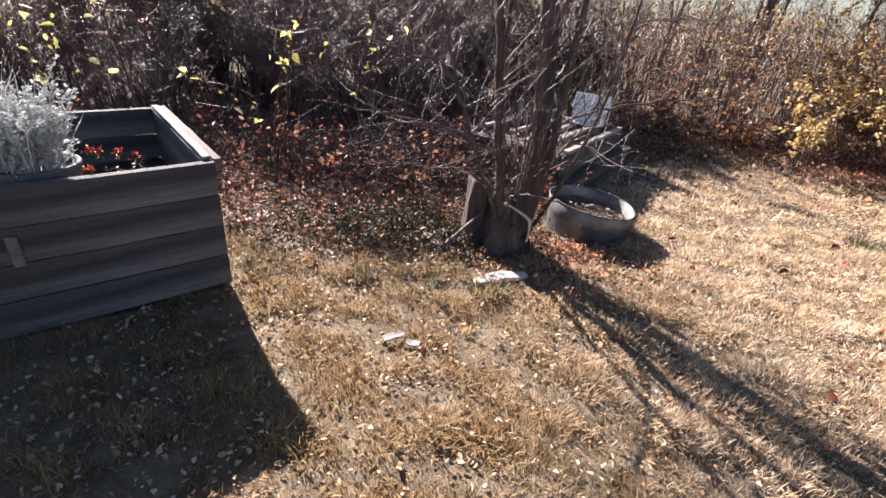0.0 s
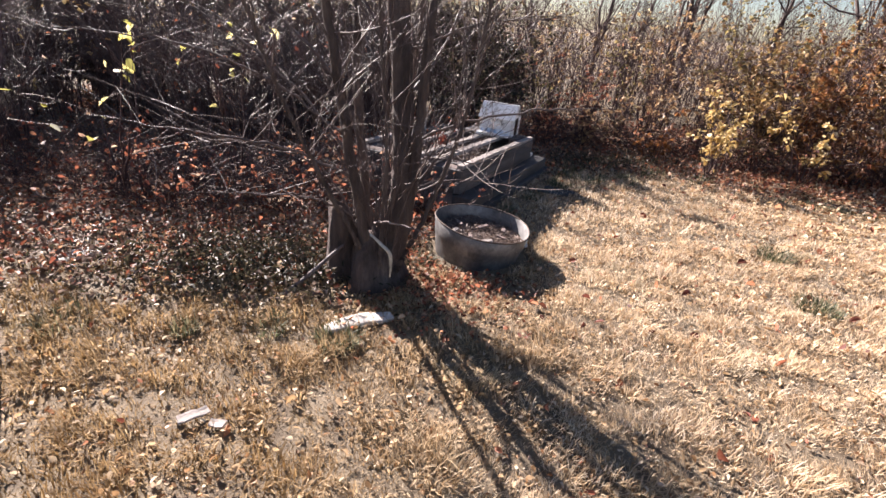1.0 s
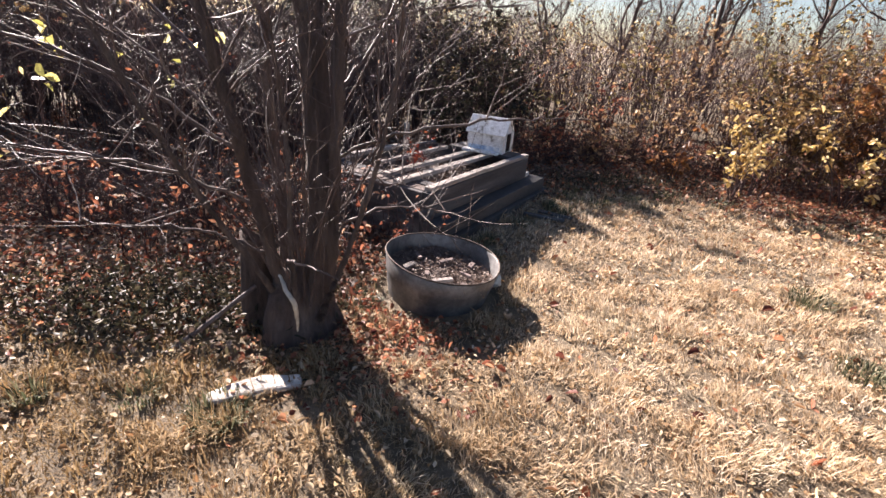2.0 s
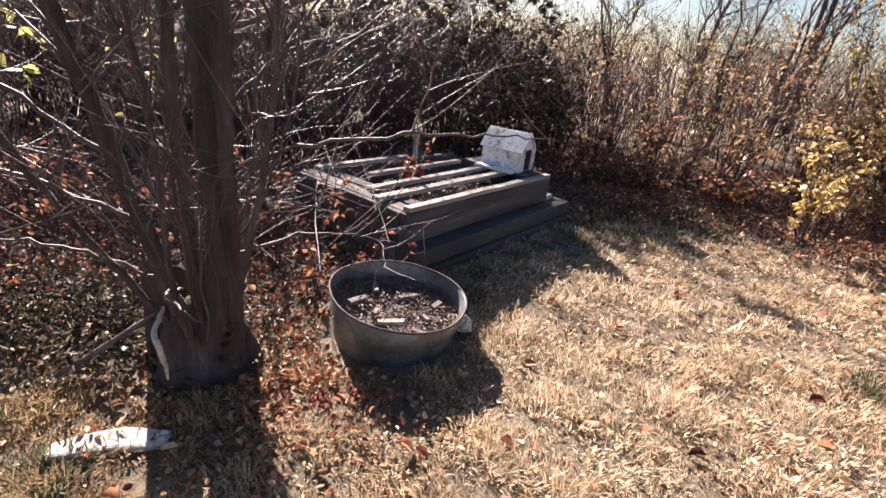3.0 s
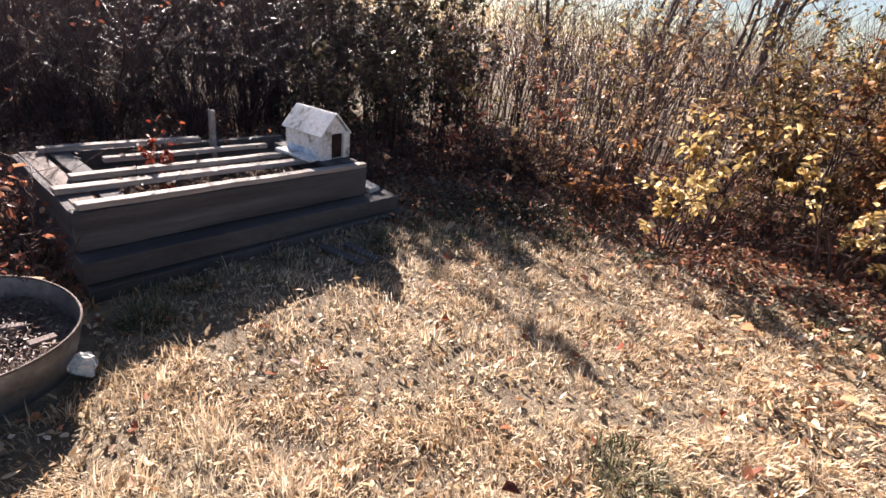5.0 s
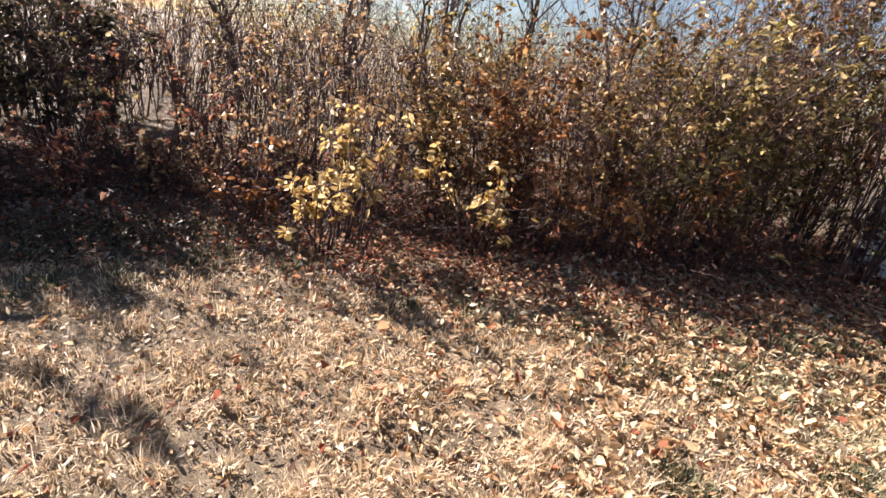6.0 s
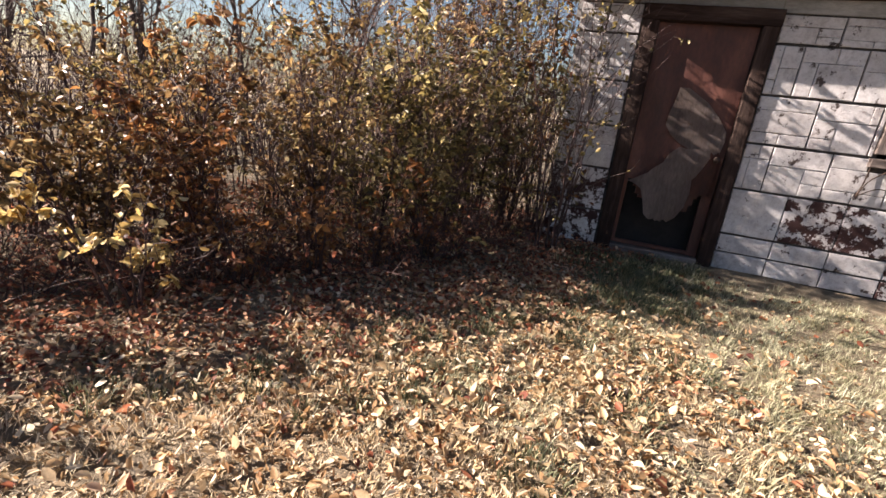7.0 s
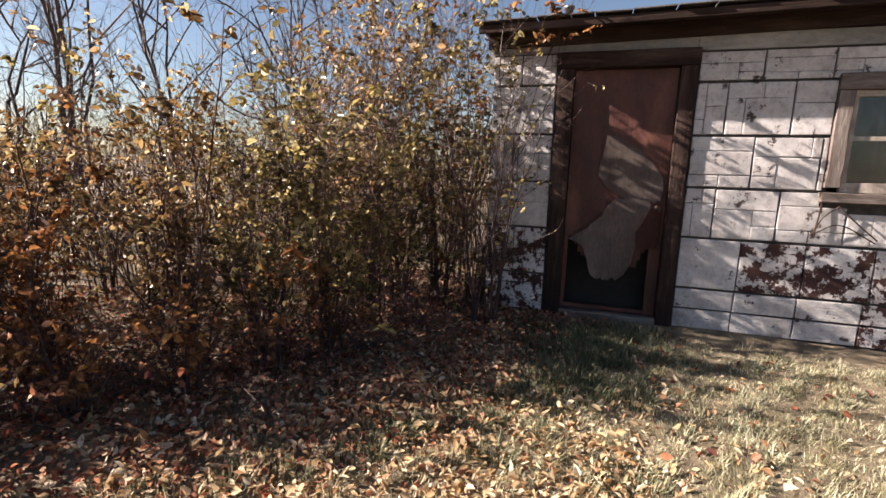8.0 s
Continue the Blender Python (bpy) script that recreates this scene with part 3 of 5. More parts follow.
while k < 200:
    x, y = rng.uniform(3.6, 7.2), rng.uniform(2.3, 3.8)
    if rng.random() < pale_keep(np.array([x]), np.array([y]))[0]:
        ob = part("fallen_leaf", shapes[k % 5], M_PALELEAF, pale)
        ob.location = (x, y, float(ground_z(x, y)) + rng.uniform(0.02, 0.045))
        ob.rotation_euler = (rng.normal(0, 0.3), rng.normal(0, 0.3), rng.uniform(0, 6.28))
        k += 1


# ---- shrubs and trees ----
def stems_of(rng, n, H, spread, K=8, r0=0.009, base=0.12):
    a = rng.uniform(0, 2 * np.pi, n)
    t = np.linspace(0, 1, K)[None]
    h = H * rng.uniform(0.55, 1.1, n)[:, None]
    out = base * rng.random(n)[:, None] + spread * h * rng.uniform(0.05, 1, n)[:, None] * t**1.6
    wig = np.cumsum(rng.normal(0, 0.032 * H, (n, K, 3)), 1) * np.linspace(0, 1, K)[None, :, None]
    P = np.stack([np.cos(a)[:, None] * out, np.sin(a)[:, None] * out, h * t - 0.03], -1) + wig
    R = r0 * rng.uniform(0.6, 1.3, n)[:, None] * (1 - 0.8 * t)
    return P, R


def twigs_of(rng, P, m, length, up=0.4, K=5, r=0.0026, start=0.2, droop=0.0):
    n, k, _ = P.shape
    i = rng.integers(0, n, m)
    f = rng.uniform(start, 0.98, m) * (k - 1)
    j = np.minimum(f.astype(int), k - 2)
    w = (f - j)[:, None]
    o = P[i, j] * (1 - w) + P[i, j + 1] * w
    T = P[i, j + 1] - P[i, j]
    T /= np.linalg.norm(T, axis=1, keepdims=True) + 1e-9
    D = T * 0.7 + rng.normal(0, 0.75, (m, 3)) + np.array([0, 0, up])
    D /= np.linalg.norm(D, axis=1, keepdims=True)
    L = length * rng.uniform(0.35, 1.2, m)
    t = np.linspace(0, 1, K)[None, :, None]
    bend = rng.normal(0, 0.22, (m, 1, 3)) + np.array([0, 0, 0.12 - droop])
    Q = o[:, None] + L[:, None, None] * (D[:, None] * t + bend * t**2)
    Q += np.cumsum(rng.normal(0, 0.012, Q.shape), 1) * t * length
    R = r * rng.uniform(0.6, 1.3, m)[:, None] * (1 - 0.75 * t[..., 0])
    return Q, np.repeat(R, 1, 0)


def leaves_along(rng, Q, count, size, droop=0.4, start=0.3):
    n, k, _ = Q.shape
    pick = rng.integers(0, n, max(4, n // 5))
    i = np.where(rng.random(count) < 0.82, pick[rng.integers(0, len(pick), count)], rng.integers(0, n, count))
    f = rng.uniform(start, 1, count) * (k - 1.001)
    j = f.astype(int)
    w = (f - j)[:, None]
    C = Q[i, j] * (1 - w) + Q[i, j + 1] * w
    L = size * rng.uniform(0.5, 1.3, count)
    return leaf_blades(rng, C, L, L * rng.uniform(0.42, 0.7, count), 0.2, droop)


def each_stem(P, R, m, top, sides=4, name="stem"):
    for p, r in zip(P, R):
        part(name, tubes(p[None], r[None], sides), m, top)


def shrub(rng, name, x, y, H, spread, stems, twigs, leaves, leaf_m, leaf_size, label, group, stem_m=None, twig_len=0.4, r0=0.009, twig_m=None, low=0.2):
    top = thing(name, pose(x, y, float(ground_z(x, y))), label, "shrub", group)
    P, R = stems_of(rng, stems, H, spread, r0=r0)
    each_stem(P, R, stem_m or M_STEM, top)
    Q, S = twigs_of(rng, P, twigs, twig_len * H / 1.6, start=low)
    Q2, S2 = twigs_of(rng, Q, int(twigs * 1.2), twig_len * 0.45 * H / 1.6, up=0.1, r=0.0015, K=4)
    tagged(part("twig_tangle", joined([tubes(Q, S, 3), tubes(Q2, S2, 3)]), twig_m or M_STEM, top), kind="stuff")
    if leaves:
        part("foliage", joined([leaves_along(rng, Q, leaves // 2, leaf_size), leaves_along(rng, Q2, leaves - leaves // 2, leaf_size)]), leaf_m, top)
    return top


rng = np.random.default_rng(21)
# golden shrubs along the lawn towards the shed
GOLD = [(3.5, 6.0, 1.0), (4.2, 5.75, 1.05), (4.8, 5.5, 1.15), (5.4, 5.25, 1.5), (5.9, 4.9, 1.7), (6.35, 4.8, 1.85), (6.8, 4.8, 1.9), (7.2, 4.85, 2.0), (7.5, 4.75, 2.5), (7.95, 4.65, 2.8), (8.3, 4.5, 2.9), (7.75, 4.95, 2.5),
        (3.9, 6.5, 1.5), (4.6, 6.2, 1.5), (5.3, 5.8, 1.6), (6.0, 5.5, 1.8), (6.7, 5.5, 2.0), (7.4, 5.5, 2.6), (8.1, 5.3, 3.1), (8.6, 5.1, 3.0), (4.4, 7.2, 1.7), (5.3, 6.9, 1.8), (6.1, 6.6, 2.0), (7.0, 6.5, 2.2), (8.2, 6.4, 2.5)]
for x, y, H in GOLD:
    thick = x > 4.6
    tall = H > 2.25
    behind = x > 5.8 and y > 5.3
    leafy = (M_GOLD, M_OLIVE, M_TAN, M_OLIVE, M_RUST)[rng.integers(0, 5)] if thick else (M_TAN, M_OLIVE, M_TAN)[rng.integers(0, 3)]
    shrub(rng, "golden_shrub", x + rng.normal(0, 0.06), y + rng.normal(0, 0.06), H, 0.28 if tall else 0.5, 16 if tall else 11, (170 if behind else 270) if thick else 140, (950 if behind else 2200) if thick else 430, leafy, 0.047,
          {M_GOLD: "leafy shrub with golden autumn leaves on thin stems", M_OLIVE: "twiggy shrub with olive-brown autumn leaves", M_RUST: "leafy shrub with rusty orange autumn leaves", M_TAN: "twiggy shrub with withered tan leaves"}[leafy], "shrubs along the lawn edge", low=0.07)
for x, y, H in ((3.72, 4.78, 0.85), (3.95, 4.92, 0.8), (4.75, 4.75, 0.6)):
    shrub(rng, "young_yellow_shrub", x, y, H, 0.6, 8, 60, 260, M_BUTTER, 0.056, "low young shrub with large pale yellow leaves", "shrubs along the lawn edge", low=0.4)
for x, y, H in ((3.35, 5.35, 0.55), (5.3, 4.72, 0.6), (6.2, 4.5, 0.7), (5.75, 4.6, 0.65), (6.65, 4.5, 0.7)):
    shrub(rng, "young_rusty_shrub", x, y, H, 0.6, 8, 60, 240, M_RUST, 0.05, "low young shrub with rusty leaves", "shrubs along the lawn edge", low=0.15)
# russet leafy brush between bed and golden shrubs
for k, (x, y, H) in enumerate(((2.35, 5.95, 0.6), (2.8, 5.9, 0.6), (2.5, 6.5, 0.9), (3.1, 6.6, 1.05), (2.9, 7.4, 1.35), (3.5, 7.6, 1.6), (2.2, 7.2, 1.2), (3.2, 6.0, 0.7), (3.7, 6.9, 1.3))):
    shrub(rng, "brown_brush", x, y, H, 0.55, 11, 190, 300, (M_REDLEAF, M_TAN, M_OLIVE)[k % 3], 0.045, "thin brown brush hung with withered leaves", "brush behind the bed", low=0.1)
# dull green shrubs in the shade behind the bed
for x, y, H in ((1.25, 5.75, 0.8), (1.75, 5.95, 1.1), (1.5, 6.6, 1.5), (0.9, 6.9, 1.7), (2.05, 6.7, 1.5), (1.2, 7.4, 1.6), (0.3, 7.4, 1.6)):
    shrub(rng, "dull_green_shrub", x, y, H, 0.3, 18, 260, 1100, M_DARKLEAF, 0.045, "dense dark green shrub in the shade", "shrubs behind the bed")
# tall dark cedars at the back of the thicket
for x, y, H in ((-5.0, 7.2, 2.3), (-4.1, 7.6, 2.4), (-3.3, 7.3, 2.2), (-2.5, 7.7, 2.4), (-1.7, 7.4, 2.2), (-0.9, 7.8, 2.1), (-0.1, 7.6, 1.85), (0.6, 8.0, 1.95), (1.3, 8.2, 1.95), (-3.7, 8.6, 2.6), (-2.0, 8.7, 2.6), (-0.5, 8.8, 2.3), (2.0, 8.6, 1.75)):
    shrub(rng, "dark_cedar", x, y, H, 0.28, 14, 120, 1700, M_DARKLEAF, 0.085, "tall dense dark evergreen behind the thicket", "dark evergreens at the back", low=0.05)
# bare thicket behind the tree and the planter
k = 0
while k < 40:
    x, y = rng.uniform(-4.2, 1.0), rng.uniform(4.0, 7.2)
    a, b = in_frame_of(BED, np.array([x]), np.array([y]))
    if -0.4 < a[0] < 2 and -0.4 < b[0] < 1.25:
        continue
    H = rng.uniform(0.6, 1.0) + 0.25 * max(y - 3.9, 0)
    shrub(rng, "bare_shrub", x, y, H, 0.8, 14, 290, 8 if k % 3 else 36, M_REDLEAF, 0.045, "bare tangled shrub with mauve-brown twigs", "bare thicket behind the tree", twig_len=0.55, low=0.1,
          twig_m=M_THICKET if k % 3 else M_TWIG)
    k += 1
# sprays of yellow-green leaves among the bare twigs
for x, y, H in ((-1.9, 3.3, 1.35), (-1.2, 3.6, 1.25), (-0.5, 3.9, 1.2), (-2.6, 3.2, 1.3)):
    shrub(rng, "sparse_yellow_shrub", x, y, H, 0.5, 5, 26, 16, M_YELLOW, 0.07, "sparse shrub with last yellow-green leaves", "bare thicket behind the tree", low=0.55)


# low tangle of dead stalks along the foot of the hedge
n = 1900
x = rng.uniform(-2.4, 8.2, n)
y = edge_y(x) + np.where(x < 1.2, 0.75, 0.8) + np.abs(rng.normal(0, 0.55, n))
y = np.where(y - edge_y(x) > 2, edge_y(x) + 1.2, y)
hh = rng.uniform(0.08, 0.42, n)
t = np.linspace(0, 1, 5)[None]
P = np.stack([x[:, None] + rng.normal(0, 0.6, (n, 1)) * t**1.3 * hh[:, None] * 2, y[:, None] + rng.normal(0, 0.6, (n, 1)) * t**1.3 * hh[:, None] * 2, hh[:, None] * t], -1)
P += np.cumsum(rng.normal(0, 0.015, P.shape), 1) * t[..., None]
k = free_ground(x, y)
P = P[k]
Q, S = twigs_of(rng, P, 5000, 0.2, r=0.0019, K=4)
stalks = part("dead_stalk_tangle", joined([tubes(P, 0.0035 * (1 - 0.7 * t) * np.ones((len(P), 1)), 3), tubes(Q, S, 3)]), M_STEM)
tagged(stalks, "low tangle of dead brown stalks under the shrubs", "brush", kind="stuff")
sl = part("withered_stalk_leaves", leaves_along(rng, Q, 2600, 0.04), M_REDLEAF)
tagged(sl, "withered russet leaves caught in the dead stalks", "leaves", kind="stuff")


# dry weeds round the foot of the bed and the tree
for x, y, H in ((0.72, 3.55, 0.5), (0.5, 3.75, 0.6), (0.88, 3.32, 0.4), (0.3, 3.35, 0.5), (-0.1, 3.3, 0.45), (0.1, 3.7, 0.6), (-0.5, 3.2, 0.45), (-0.9, 3.4, 0.5), (0.65, 3.15, 0.3), (-0.35, 3.6, 0.6)):
    shrub(rng, "dry_weed", x, y, H, 0.7, 7, 36, 45, M_REDLEAF, 0.035, "dry reddish-brown weed standing in the leaf litter", "weeds in the leaf litter", low=0.15, r0=0.004)


def bare_tree(rng, x, y, H, r):
    top = thing("bare_tree", pose(x, y, -0.02), "tall leafless tree behind the shrubs", "tree", "bare trees behind")
    P, R = stems_of(rng, 3, H, 0.22, K=10, r0=r * 0.75, base=0.1)
    each_stem(P, R, M_BARK, top, 6, "trunk")
    Q, S = twigs_of(rng, P, 34, H * 0.38, up=0.5, K=6, r=r * 0.22, start=0.15)
    each_stem(Q, S, M_BARK, top, 4, "limb")
    Q2, S2 = twigs_of(rng, Q, 260, H * 0.14, up=0.3, r=0.004)
    Q3, S3 = twigs_of(rng, Q2, 500, H * 0.07, up=0.2, r=0.0025, K=4)
    part("crown", joined([tubes(Q2, S2, 3), tubes(Q3, S3, 3)]), M_STEM, top)


for x, y, H, r in ((4.9, 9.5, 3.4, 0.05), (6.3, 10.5, 4.2, 0.06), (3.4, 10.5, 3.6, 0.05), (8.2, 10.0, 4.6, 0.07), (10.5, 10.5, 5.0, 0.08), (7.4, 12.0, 5.2, 0.08), (5.6, 13.0, 5.0, 0.08), (9.5, 8.0, 3.6, 0.05), (12.5, 12.5, 5.5, 0.08)):
    bare_tree(rng, x, y, H, r)

# far brush all round the back
P = []
rng = np.random.default_rng(31)
n = 4200
ang = rng.uniform(-0.35, 2.9, n)
dist = rng.uniform(6.0, 15, n)
x, y = 2.5 + dist * np.cos(ang), 2.0 + dist * np.sin(ang)
a, b = in_frame_of(HOUSE, x, y)
keep = ~((a > -2.2) & (b > -0.6)) & (y > edge_y(x) + 2.2)
x, y, dist = x[keep], y[keep], dist[keep]
n = len(x)
H = rng.uniform(0.5, 1.0, n) * (0.72 + 0.14 * dist)
t = np.linspace(0, 1, 6)[None]
P = np.stack([x[:, None] + rng.normal(0, 0.3, (n, 1)) * t**1.5 * H[:, None], y[:, None] + rng.normal(0, 0.3, (n, 1)) * t**1.5 * H[:, None], H[:, None] * t], -1)
P += np.cumsum(rng.normal(0, 0.03, P.shape), 1) * t[..., None]
R = 0.008 * (1 - 0.8 * t) * np.ones((n, 1))
Q, S = twigs_of(rng, P, 9000, 0.6, r=0.004, K=4)
far = part("far_brush", joined([tubes(P, R, 3), tubes(Q, S, 3)]), M_STEM)
tagged(far, "distant tangle of brown leafless brush", "brush", kind="stuff")
farl = part("far_brush_leaves", leaves_along(rng, Q, 13000, 0.06), M_GOLD)
tagged(farl, "distant golden-brown leaves on the brush", "leaves", kind="stuff")

def barky(pair, amount):
    """Long ridges and knots pressed into a trunk's surface."""
    v, f = pair
    out = np.array([noise.noise_vector((p[0] * 34, p[1] * 34, p[2] * 7)) for p in v]) * 0.5 + np.array([noise.noise_vector((p[0] * 9 + 5, p[1] * 9, p[2] * 5)) for p in v])
    return v + out * 0.05 * amount, f


# ---- the tree on the lawn edge ----
tree = thing("lawn_tree", pose(0, 0, 0), "leafless multi-stemmed tree growing from an old stump", "tree")
T0 = [
    ([(0.50, 2.60, -0.05), (0.545, 2.565, 0.22), (0.575, 2.54, 0.55), (0.55, 2.60, 1.08), (0.50, 2.67, 1.6), (0.47, 2.72, 2.4), (0.5, 2.8, 3.3)], [0.075, 0.058, 0.052, 0.047, 0.04, 0.03, 0.018]),
    ([(0.44, 2.57, 0.0), (0.41, 2.53, 0.25), (0.37, 2.50, 0.5), (0.29, 2.43, 1.06), (0.2, 2.36, 1.7), (0.1, 2.3, 2.5)], [0.045, 0.027, 0.023, 0.019, 0.016, 0.010]),
    ([(0.56, 2.58, 0.1), (0.61, 2.53, 0.4), (0.64, 2.50, 0.8), (0.66, 2.52, 1.2), (0.72, 2.55, 1.9), (0.8, 2.6, 2.6)], [0.04, 0.026, 0.021, 0.018, 0.013, 0.008]),
    ([(0.42, 2.62, 0.1), (0.40, 2.66, 0.45), (0.36, 2.72, 1.0), (0.34, 2.8, 1.8)], [0.04, 0.024, 0.018, 0.010]),
    ([(0.40, 2.54, 0.1), (0.36, 2.47, 0.3), (0.22, 2.38, 0.62), (0.08, 2.3, 1.0), (-0.1, 2.2, 1.6)], [0.02, 0.012, 0.010, 0.008, 0.005]),
    ([(0.48, 2.50, 0.1), (0.49, 2.42, 0.35), (0.50, 2.40, 0.7), (0.46, 2.42, 1.2), (0.4, 2.4, 1.9)], [0.02, 0.010, 0.008, 0.007, 0.004]),
    ([(0.56, 2.5, 0.1), (0.66, 2.44, 0.35), (0.78, 2.40, 0.75), (0.86, 2.38, 1.2), (0.9, 2.3, 1.8)], [0.018, 0.010, 0.009, 0.007, 0.004]),
    ([(0.5, 2.66, 0.1), (0.55, 2.74, 0.5), (0.62, 2.82, 1.0), (0.66, 2.9, 1.7)], [0.02, 0.012, 0.010, 0.006]),
]
for i, (p, r) in enumerate(T0):
    part("trunk", barky(curve_tube(p, r, 14, 14, 0.0015, 40 + i), 0.16), M_BARK, tree, smooth=True)
# fluted base and old cut stump beside it
bv, bf = lathe([(0.165, -0.05), (0.150, 0.02), (0.140, 0.06), (0.132, 0.1), (0.127, 0.14), (0.12, 0.18), (0.108, 0.22), (0.085, 0.26), (0.05, 0.29), (0.005, 0.30)], 60, 1.0, 0.9, 0.13)
bv = barky((bv, bf), 0.6)[0]
bv = bv + np.array([0.46, 2.58, 0])
part("root_flare", (bv, bf), M_BARK, tree, smooth=True)
sv, sf = lathe([(0.085, -0.05), (0.078, 0.1), (0.07, 0.26), (0.072, 0.36), (0.06, 0.385), (0.04, 0.35), (0.003, 0.34)], 40, 1.0, 0.85, 0.1)
sv = barky((sv, sf), 0.3)[0]
sv = sv + np.array([0.285, 2.63, 0])
sv[:, 2] += np.where(sv[:, 2] > 0.3, (sv[:, 0] - 0.285) * -0.5, 0)
part("old_stump", (sv, sf), M_BARK, tree, "weathered broken stump", smooth=True)
BR = [
    ([(0.58, 2.54, 0.72), (0.80, 2.50, 0.84), (1.13, 2.52, 0.92), (1.35, 2.55, 0.935), (1.55, 2.58, 0.94)], [0.010, 0.008, 0.006, 0.004, 0.002]),
    ([(0.58, 2.54, 0.66), (0.75, 2.58, 0.66), (0.93, 2.61, 0.64)], [0.008, 0.006, 0.003]),
    ([(0.56, 2.58, 0.45), (0.8, 2.68, 0.52), (1.0, 2.76, 0.50), (1.1, 2.8, 0.47)], [0.008, 0.005, 0.003, 0.0015]),
    ([(0.38, 2.5, 0.55), (0.1, 2.38, 0.72), (-0.2, 2.25, 0.80), (-0.55, 2.2, 0.85)], [0.010, 0.008, 0.005, 0.002]),
    ([(0.34, 2.47, 0.75), (0.05, 2.4, 0.98), (-0.3, 2.35, 1.10), (-0.7, 2.35, 1.12)], [0.010, 0.008, 0.005, 0.002]),
    ([(0.38, 2.5, 0.38), (0.2, 2.4, 0.5), (0.0, 2.3, 0.55), (-0.2, 2.28, 0.56)], [0.008, 0.006, 0.004, 0.002]),
    ([(0.36, 2.6, 0.6), (0.1, 2.7, 0.9), (-0.25, 2.8, 1.15), (-0.6, 2.85, 1.3)], [0.010, 0.008, 0.005, 0.002]),
    ([(0.56, 2.6, 0.9), (0.72, 2.75, 1.1), (0.85, 2.9, 1.35), (0.95, 3.05, 1.6)], [0.010, 0.008, 0.006, 0.003]),
    ([(0.6, 2.55, 0.5), (0.75, 2.5, 0.72), (0.85, 2.48, 1.0), (0.9, 2.45, 1.25)], [0.009, 0.007, 0.005, 0.003]),
    ([(0.55, 2.6, 1.1), (0.9, 2.7, 1.25), (1.3, 2.8, 1.3)], [0.009, 0.006, 0.003]),
    ([(0.3, 2.45, 1.0), (0.0, 2.55, 1.25), (-0.4, 2.6, 1.4)], [0.009, 0.006, 0.003]),
    ([(0.45, 2.5, 0.35), (0.5, 2.36, 0.42), (0.62, 2.26, 0.44), (0.70, 2.24, 0.42)], [0.009, 0.007, 0.005, 0.002]),
]
rng = np.random.default_rng(41)
lines = []
for i, (p, r) in enumerate(BR):
    part("branch", curve_tube(p, np.array(r) * 0.75, 6, 7, 0.004, 60 + i), M_TWIG, tree, smooth=True)
    q = np.array(p, float)
    t = np.linspace(0, len(q) - 1, 8)
    lines.append(np.stack([np.interp(t, np.arange(len(q)), q[:, c]) for c in range(3)], 1))
for p, r in T0:
    q = np.array(p, float)[1:]
    t = np.linspace(0, len(q) - 1, 8)
    lines.append(np.stack([np.interp(t, np.arange(len(q)), q[:, c]) for c in range(3)], 1))
lines = np.stack(lines)
Q, S = twigs_of(rng, lines[:11], 170, 0.5, up=0.15, K=7, r=0.0025, start=0.3)
Qt, St = twigs_of(rng, lines[12:], 230, 0.7, up=0.7, K=7, r=0.003, start=0.35)
k = (Q[:, -1, 2] > Q[:, 0, 2] - 0.04) & (Q[:, -1, 0] < 1.45)
Q, S = Q[k], S[k]
k = (Qt[:, -1, 2] > Qt[:, 0, 2] + 0.05) & (Qt[:, -1, 0] < 1.1)
Qt, St = Qt[k], St[k]
Q2, S2 = twigs_of(rng, np.concatenate([Q, Qt]), 1500, 0.28, up=0.1, r=0.0015)
each_stem(np.concatenate([Q, Qt]), np.concatenate([S, St]), M_TWIG, tree, 4, "twig")
tagged(part("fine_twig_tangle", tubes(Q2, S2, 3), M_TWIG, tree), kind="stuff")
P, R = stems_of(rng, 34, 0.95, 0.55, K=8, r0=0.0055, base=0.11)
P = P + np.array([0.49, 2.56, 0.2])
each_stem(P, R, M_TWIG, tree, 5, "shoot")
Q, S = twigs_of(rng, P, 170, 0.3, up=0.6, r=0.002, K=5, start=0.35)
tagged(part("shoot_tangle", tubes(Q, S, 3), M_TWIG, tree), kind="stuff")
part("broken_branch", curve_tube([(0.44, 2.42, 0.33), (0.50, 2.29, 0.335), (0.53, 2.262, 0.31), (0.535, 2.265, 0.25), (0.533, 2.272, 0.19)], [0.006, 0.008, 0.009, 0.007, 0.003], 7, 6, 0.001, 5), M_PALEWOOD, tree, "broken branch with pale peeled wood", smooth=True)

stick = part("leaning_stick", curve_tube([(0.04, 2.38, 0.02), (0.16, 2.46, 0.10), (0.30, 2.56, 0.20)], [0.008, 0.010, 0.009], 7, 5, 0.001, 6), M_TWIG, smooth=True)
tagged(stick, "weathered pale stick leaning on the old stump", "stick")

# flat pale stone in the grass
bm = bmesh.new()
add_box(bm, (-0.155, -0.04, 0), (0.155, 0.04, 0.026), bevel=0.010, cuts=6)
for v in bm.verts:
    v.co.y += 0.03 * math.cos(v.co.x * 9) - 0.02
    v.co.y *= 1.0 - 0.5 * abs(v.co.x / 0.165) ** 3
    v.co += Vector(noise.noise_vector(v.co * 22)) * 0.004
slab = part("flat_stone", bm, M_SLAB)
slab.matrix_basis = pose(0.405, 2.17, 0.003, 0, 0, 21)
tagged(slab, "flat pale curved stone lying in the dry grass", "stone")

